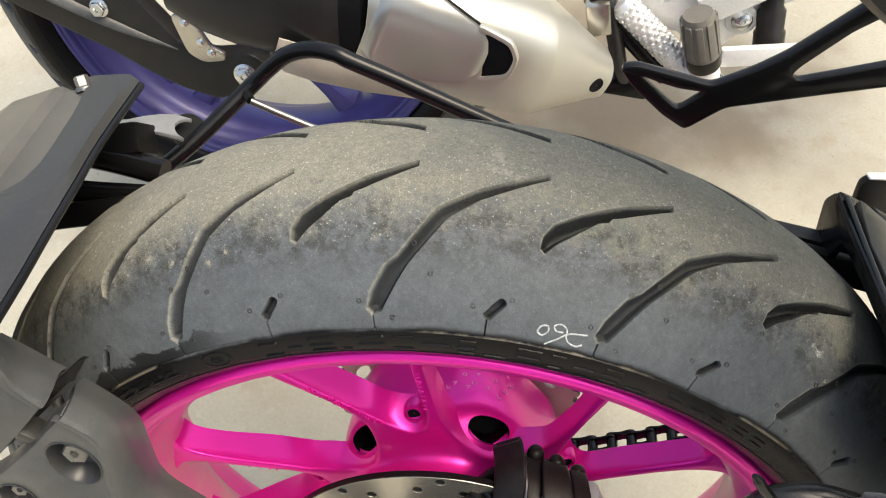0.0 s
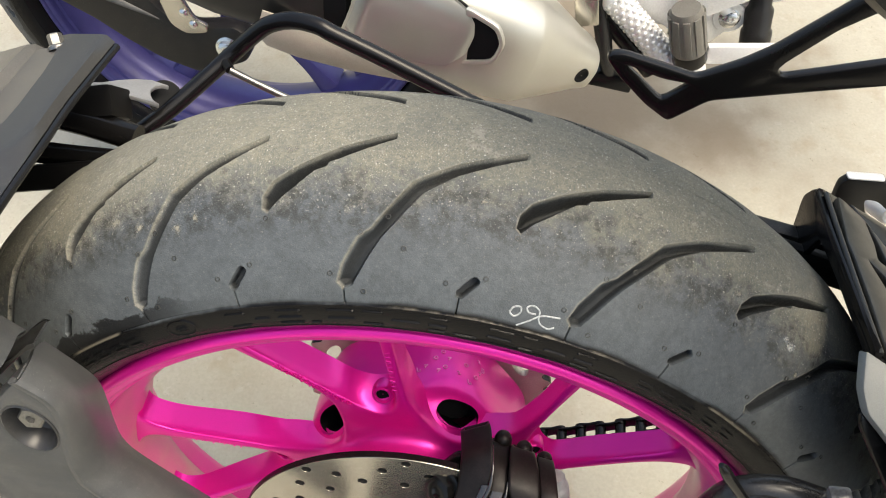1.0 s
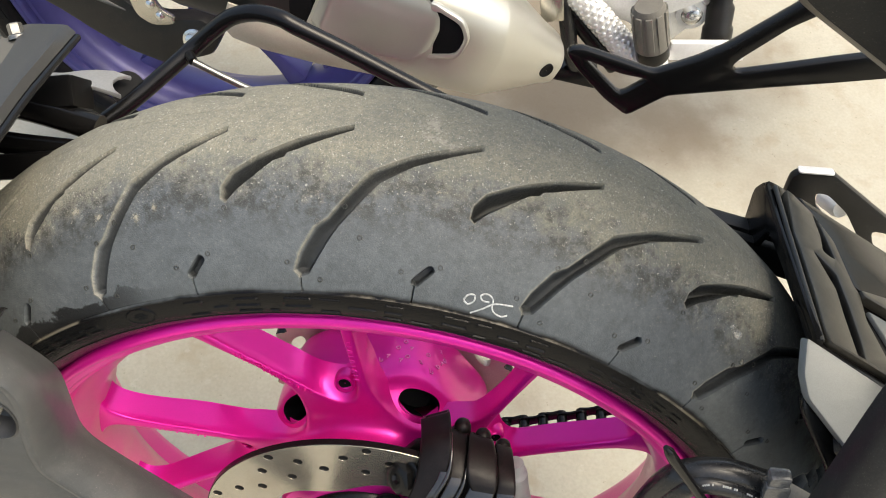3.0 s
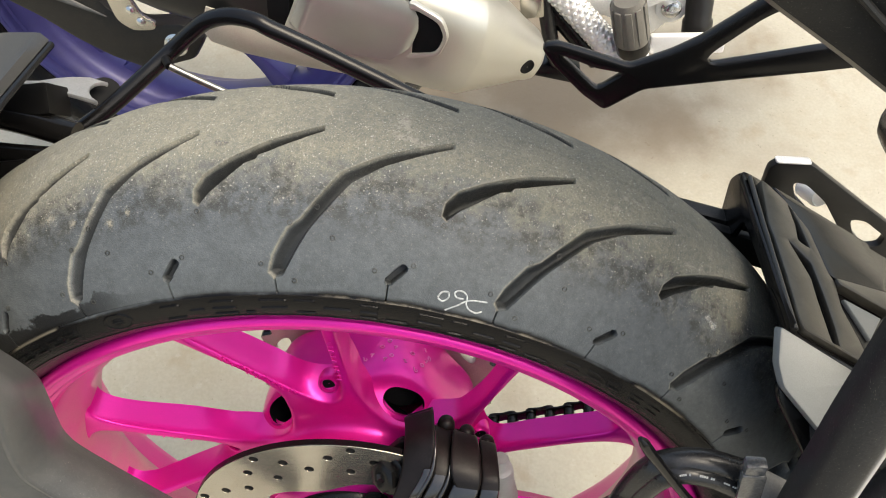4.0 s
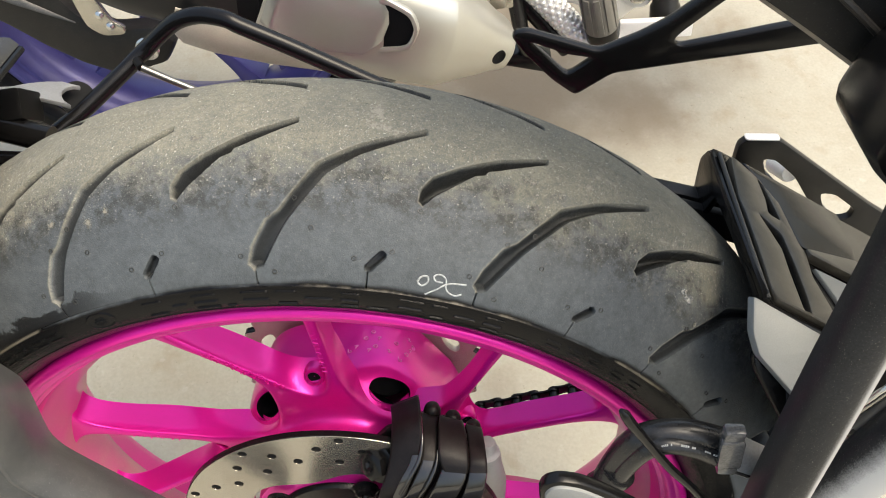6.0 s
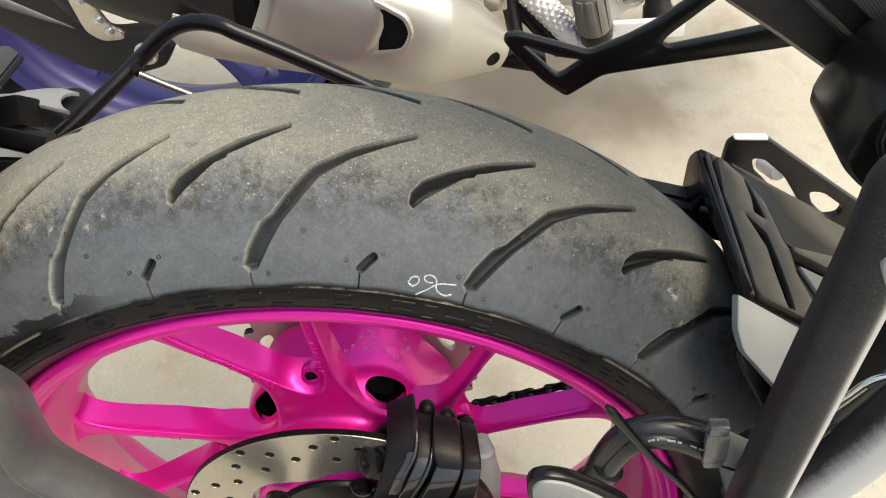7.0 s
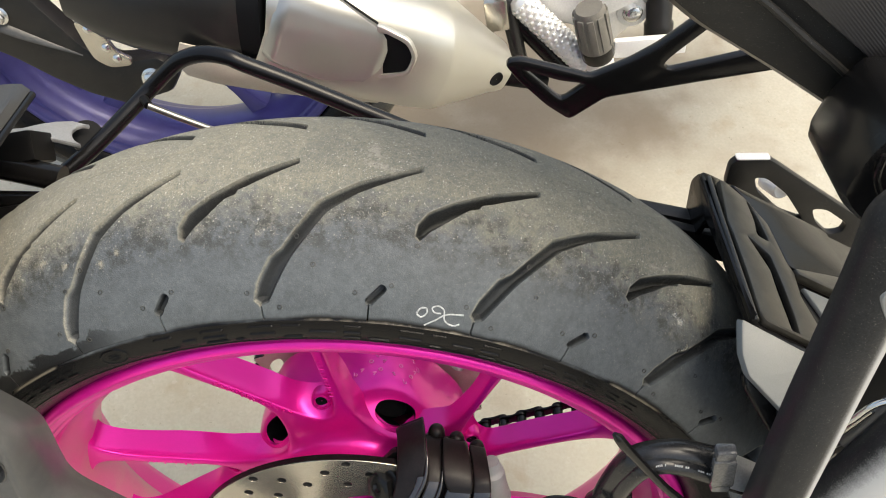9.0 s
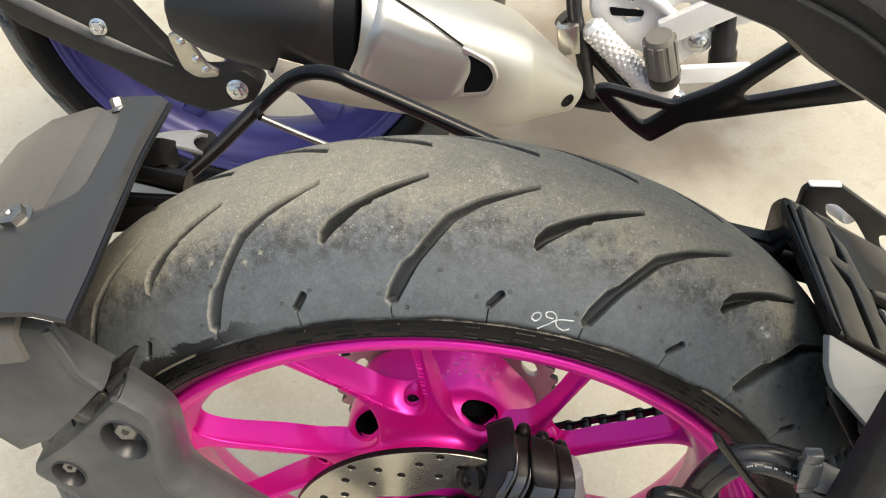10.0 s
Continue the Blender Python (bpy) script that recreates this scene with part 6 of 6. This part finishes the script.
# swingarm and its fittings
swing = part("swingarm", plate([(-0.560, 0.240), (-0.500, 0.150), (-0.455, 0.124), (-0.407, 0.0957), (-0.3747, 0.0715), (-0.3403, 0.0508), (-0.3021, 0.0363), (-0.2693, 0.0452), (-0.2462, 0.0527), (-0.2311, 0.0782), (-0.252, 0.096), (-0.300, 0.092), (-0.330, 0.110), (-0.370, 0.170), (-0.420, 0.240)], 0.028, facing(0.452), 0.005), PLASTIC, other, "black swingarm plate with a pale ridge")
# Pale grey bar that paints the highlight along the plate's bevel.
part("ridge", tube([(-0.520, 0.451, 0.205), (-0.446, 0.451, 0.160), (-0.393, 0.451, 0.130), (-0.333, 0.452, 0.101)], [0.0085, 0.0075, 0.0060, 0.0010], 12, flat=0.45), PLASTIC_DUSTY, swing)
clip = part("hanger_strap", plate([(-0.327, 0.146), (-0.306, 0.148), (-0.299, 0.130), (-0.290, 0.108), (-0.277, 0.101), (-0.279, 0.092), (-0.303, 0.090), (-0.318, 0.101), (-0.323, 0.124)], 0.006, facing(0.443), 0.0015), STEEL, other, "worn steel bent exhaust hanger strap")
for x, z in ((-0.313, 0.137), (-0.300, 0.115), (-0.292, 0.102)):
    part("rivet", lathe([(0.0050, -0.002), (0.0046, 0.002), (0.0025, 0.0036), (0.0005, 0.0040)], axis_pose((x, 0.443, z), (0, -1, 0)), 16), CHROME, clip)
part("swingarm_bolt", hex_bolt((-0.263, 0.452, 0.071), (0, -1, 0.1), 0.018, 0.010), CHROME, other, "bright hexagon bolt")
part("swingarm_bolt", hex_bolt((-0.405, 0.452, 0.150), (0, -1, 0.1), 0.014, 0.010), CHROME, other, "bright hexagon bolt")

# exhaust: body, shield with window, band and dark can
AX0, AX1 = Vector((0.140, 0.421, 0.092)), Vector((-0.330, 0.300, 0.305))
AXD = (AX1 - AX0).normalized()
OUT = (Vector((0, -1, 0)) - AXD * Vector((0, -1, 0)).dot(AXD)).normalized()
UPW = OUT.cross(AXD) if OUT.cross(AXD).z > 0 else -OUT.cross(AXD)


def exhaust_point(d, deg, r, square=2.5):
    c, s = math.cos(radians(deg)), math.sin(radians(deg))
    k = (abs(c) ** square + abs(s) ** square) ** (-1 / square)
    return AX0 + AXD * d + (OUT * c + UPW * s) * r * k


def exhaust_body(stations, bm=None, n=40, square=2.5):
    return add_rings(bm or bmesh.new(), [[exhaust_point(d, a, r, square) for a in np.linspace(0, 360, n, endpoint=False)] for d, r in stations])


exhaust = part("exhaust", exhaust_body([(0.022, 0.006), (0.024, 0.020), (0.036, 0.024), (0.060, 0.036), (0.092, 0.049), (0.130, 0.0535), (0.200, 0.0535), (0.262, 0.0520), (0.272, 0.040)]), SILVER, other, "silver exhaust silencer with a beige reflection painted underneath")
shell = []
for d, r in ((0.0180, 0.010), (0.0185, 0.0185), (0.0210, 0.0225), (0.0270, 0.0252), (0.0355, 0.0278), (0.0500, 0.0345), (0.0650, 0.0410), (0.0800, 0.0475), (0.0930, 0.0528), (0.0975, 0.0548), (0.1010, 0.0558), (0.130, 0.0580), (0.180, 0.0588), (0.262, 0.0585), (0.268, 0.0575), (0.276, 0.0530)):
    shell.append([exhaust_point(d + 0.012 * max(0.0, math.sin(radians(a - 10))) * min(1, r / 0.055), a, r, 2.9) for a in np.linspace(-38, 190, 52)])
shield = part("heat_shield", sheet(shell, 0.003), SILVER, exhaust, "satin silver heat shield", 24)


def pad_low(d):
    return float(np.interp(d, (0.167, 0.180, 0.200, 0.243, 0.280), (4, -14, -26, -19, -13)))


def pad_high(d):
    return float(np.interp(d, (0.167, 0.172, 0.180, 0.219, 0.276), (18, 30, 37, 50, 68)))


low = []
for d, r in ((0.1670, 0.0590), (0.1685, 0.0618), (0.1730, 0.0634), (0.1800, 0.0638), (0.2200, 0.0634), (0.262, 0.0628), (0.268, 0.0612), (0.2740, 0.0560)):
    low.append([exhaust_point(d, a, r - 0.0030 * (1 if k in (0, 21) else 0), 2.9) for k, a in enumerate(np.linspace(pad_low(d), pad_high(d), 22))])
part("shield_pad", sheet(low, 0.003), PAD_SILVER, shield, "raised silver shield panel")
# Thin dark tube painting the gap shadow along the pad's upper edge.
part("seam_shade", tube([exhaust_point(d, pad_high(d) + 0.8, 0.0592, 2.9) for d in np.linspace(0.172, 0.270, 12)], [0.0008] + [0.0016] * 10 + [0.0012], 6, 2), INSERT_AND_SHADE, shield)
WIN = [(-0.0025, 0.340, 0.142), (0.0080, 0.335, 0.188), (0.0300, 0.330, 0.178), (0.0345, 0.330, 0.165), (0.0275, 0.332, 0.149)]
mid = sum((Vector(p) for p in WIN), Vector()) / len(WIN)
lift = Vector((0, -0.013, 0.006))
part("window_frame", poly3([mid + (Vector(p) - mid) * 1.34 + lift for p in WIN], 0.007, 0.0022, 0.006, [[mid + (Vector(p) - mid) * 1.02 + lift for p in WIN]]), SILVER, shield, "bevelled silver frame")
part("window_insert", poly3([mid + (Vector(p) - mid) * 1.06 + lift + Vector((0, 0.0020, -0.0010)) for p in WIN], 0.003, 0.0005, 0.004), INSERT_AND_SHADE, shield, "black insert")
# Shallow black disc painting the dark inside of a screw hole.
part("shield_hole", lathe([(0.0082, -0.003), (0.0078, 0.0006), (0.0070, 0.0010), (0.0062, 0.0004), (0.0005, 0.0002)], axis_pose(exhaust_point(0.0370, 2, 0.0288, 2.9), exhaust_point(0.060, 2, 1.0, 2.9) - AX0 - AXD * 0.40), 24, caps=False), INSERT_AND_SHADE, shield, "dark screw hole")
CAN0, CAN1 = AX0 + AXD * 0.285 + Vector((0, 0.0, 0.004)), Vector((-0.360, 0.352, 0.2330))


def can_body(stations, square=2.5):
    d = (CAN1 - CAN0).normalized()
    o = (Vector((0, -1, 0)) - d * Vector((0, -1, 0)).dot(d)).normalized()
    u = o.cross(d) if o.cross(d).z > 0 else -o.cross(d)
    rings = []
    for h, r in stations:
        ring = []
        for a in np.linspace(0, math.tau, 44, endpoint=False):
            k = (abs(math.cos(a)) ** square + abs(math.sin(a)) ** square) ** (-1 / square)
            ring.append(CAN0 + d * h + (o * math.cos(a) + u * math.sin(a)) * r * k)
        rings.append(ring)
    return add_rings(bmesh.new(), rings)


under = [[exhaust_point(d, a, r - (r - 0.0555) * float(np.clip((a + 58) / 36, 0, 1)) ** 2, 2.6) for a in np.linspace(-125, -22, 26)] for d, r in ((0.150, 0.0590), (0.180, 0.0625), (0.250, 0.0690), (0.300, 0.0710), (0.328, 0.0690), (0.342, 0.0600))]
part("lower_shell", sheet(under, 0.003), DULL_SILVER, exhaust, "silver lower shell with the floor's beige reflection painted in")
part("dark_band", can_body([(-0.020, 0.040), (-0.018, 0.0510), (0.006, 0.0505), (0.010, 0.040)]), INSERT_AND_SHADE, exhaust, "black band")
can = part("silencer_can", can_body([(-0.006, 0.035), (-0.005, 0.0455), (0.001, 0.0510), (0.016, 0.0535), (0.070, 0.0500), (0.100, 0.0455), (0.130, 0.0375), (0.160, 0.0230), (0.166, 0.0100)]), DARK_CAN, exhaust, "matt black silencer can")

# rear footrest, brake arm and castings by the engine
def studded(p0, p1, r, rows, around, size):
    """Rows of small domed studs round a sleeve, every other row set over by half a step."""
    at = axis_pose(Vector(p0), Vector(p1) - Vector(p0))
    length = (Vector(p1) - Vector(p0)).length
    bm = bmesh.new()
    for i in range(rows):
        for k in range(around):
            a = math.degrees(math.tau * (k + 0.5 * (i % 2)) / around)
            m = at @ pose(0, 0, length * (i + 0.5) / rows, 0, 0, a) @ Matrix.Translation((r, 0, 0)) @ Matrix.Diagonal((0.55, 1.0, 1.0, 1))
            bmesh.ops.create_icosphere(bm, subdivisions=1, radius=size, matrix=m)
    return bm


SLEEVE = ((0.139, 0.451, 0.155), (0.212, 0.446, 0.084))
sleeve = part("heat_guard", tube(SLEEVE, 0.0130, 24, 1), ALLOY, other, "bright studded chrome guard sleeve")
part("studs", studded(*SLEEVE, 0.0133, 16, 12, 0.0028), PALE_METAL, sleeve, "rows of small bright studs", 60)
part("sleeve_end", lathe([(0.0005, 0.006), (0.0085, 0.005), (0.0128, 0.0), (0.0128, -0.004)], axis_pose(SLEEVE[0], Vector(SLEEVE[0]) - Vector(SLEEVE[1])), 24), PALE_METAL, sleeve)
part("guard_back", tube([(0.108, 0.464, 0.160), (0.192, 0.460, 0.071)], 0.0110, 14, 1), BLACK_PART, other, "black sleeve behind the chrome guard")
PEG = axis_pose((0.2200, 0.430, 0.110), (-0.27, -0.16, 0.95))
peg = part("foot_peg", lathe([(0.0005, 0.004), (0.0165, 0.004), (0.0172, 0.007), (0.0160, 0.050), (0.0135, 0.055), (0.0005, 0.055)], PEG, 32), GREY_RUBBER, other, "ribbed grey rubber foot peg")
for a in range(0, 360, 36):
    q = PEG @ pose(0.0163 * math.cos(radians(a)), 0.0163 * math.sin(radians(a)), 0.029, 0, 0, a)
    part("peg_rib", block((0.003, 0.0066, 0.042), q, 0.001), GREY_RUBBER, peg)
part("peg_band", lathe([(0.0005, -0.010), (0.0155, -0.010), (0.0170, -0.007), (0.0170, 0.005), (0.0005, 0.005)], PEG, 28), BLACK_PART, peg, "black rubber band")
part("peg_foot", lathe([(0.0005, -0.032), (0.0120, -0.032), (0.0150, -0.026), (0.0140, -0.009), (0.0005, -0.009)], PEG, 24), ALLOY, peg, "bright alloy peg foot")
casting = part("rearset_casting", plate([(0.135, 0.330), (0.138, 0.160), (0.150, 0.140), (0.1694, 0.122), (0.1822, 0.116), (0.200, 0.113), (0.212, 0.098), (0.245, 0.094), (0.262, 0.112), (0.2725, 0.122), (0.2735, 0.134), (0.286, 0.1400), (0.318, 0.150), (0.360, 0.190), (0.420, 0.235), (0.420, 0.330)], 0.016, facing(0.475), 0.004, [[(0.176, 0.160), (0.192, 0.166), (0.196, 0.152), (0.180, 0.146)], [(0.225, 0.168), (0.246, 0.172), (0.250, 0.156), (0.232, 0.150)]]), ALLOY, other, "pale cast alloy footrest bracket")
for x, z, r in ((0.2605, 0.1285, 0.010), (0.255, 0.205, 0.010), (0.180, 0.185, 0.009), (0.300, 0.225, 0.010)):
    part("casting_bolt", hex_bolt((x, 0.474, z), (0, -1, 0.1), r * 1.5, 0.008), CHROME, casting)
    part("bolt_seat", lathe([(r * 1.7, 0.0), (r * 1.6, 0.003), (r * 1.2, 0.0035), (0.0005, 0.0035)], axis_pose((x, 0.476, z), (0, -1, 0)), 24), ALLOY, casting)
# Black plate on the casting, painted for the slot's inner shade.
part("casting_slot", plate([(0.158, 0.167), (0.197, 0.163), (0.196, 0.156), (0.162, 0.157)], 0.003, facing(0.4735), 0.0008, corners=0.003), INSERT_AND_SHADE, casting, "dark slot")
part("casting_rib", tube([(0.160, 0.474, 0.190), (0.200, 0.472, 0.180), (0.240, 0.472, 0.150), (0.262, 0.473, 0.130)], 0.0060, 12), ALLOY, casting)
part("casting_rib", tube([(0.190, 0.474, 0.215), (0.245, 0.472, 0.205), (0.310, 0.472, 0.215)], 0.0050, 12), ALLOY, casting)
part("brace", block((0.20, 0.012, 0.030), Matrix.Translation((0.305, 0.462, 0.190)) @ pose(0, 0, 0, 0, -28, 0), 0.004), ALLOY, casting)
part("pedal_bar", block((0.075, 0.010, 0.020), Matrix.Translation((0.2760, 0.440, 0.1080)) @ pose(0, 0, 0, 0, -4, 0), 0.003), ALLOY, other, "flat alloy brake pedal bar")
part("reservoir", lathe([(0.0005, 0), (0.0145, 0), (0.0155, 0.003), (0.0155, 0.018), (0.0135, 0.021), (0.0140, 0.040), (0.0110, 0.045), (0.0110, 0.070), (0.0005, 0.070)], axis_pose((0.291, 0.468, 0.100), (-0.10, 0.1, 1)), 28), PLASTIC, other, "black rubber boot")
part("hose", tube([(0.112, 0.470, 0.300), (0.118, 0.463, 0.185), (0.126, 0.457, 0.148), (0.134, 0.455, 0.118), (0.142, 0.458, 0.085), (0.150, 0.465, 0.060)], 0.0085, 14), HOSE, other, "black rubber hose")
part("clamp_block", block((0.024, 0.018, 0.034), Matrix.Translation((0.1155, 0.452, 0.1420)) @ pose(0, 0, 0, 0, -8, 0), 0.003), STEEL, other, "bare steel clamp block")
part("spring", tube([(0.205 + 0.004 * math.cos(k * 1.3), 0.462 + 0.004 * math.sin(k * 1.3), 0.135 - 0.0006 * k) for k in range(40)], 0.0010, 6, 2), STEEL, other, "small steel return spring")
part("pipe_clamp", block((0.050, 0.030, 0.016), Matrix.Translation((0.150, 0.470, 0.055)) @ pose(0, 0, 0, 0, 10, 0), 0.003), BLACK_PART, other, "black pipe clamp")
part("crankcase", block((0.42, 0.16, 0.24), Matrix.Translation((0.420, 0.620, 0.290)), 0.03), BLACK_PART, other, "dark engine case")
part("pivot_bolt", hex_bolt((0.236, 0.428, 0.082), (-0.1, -1, 0.3), 0.016, 0.010), CHROME, other, "bright pivot bolt")
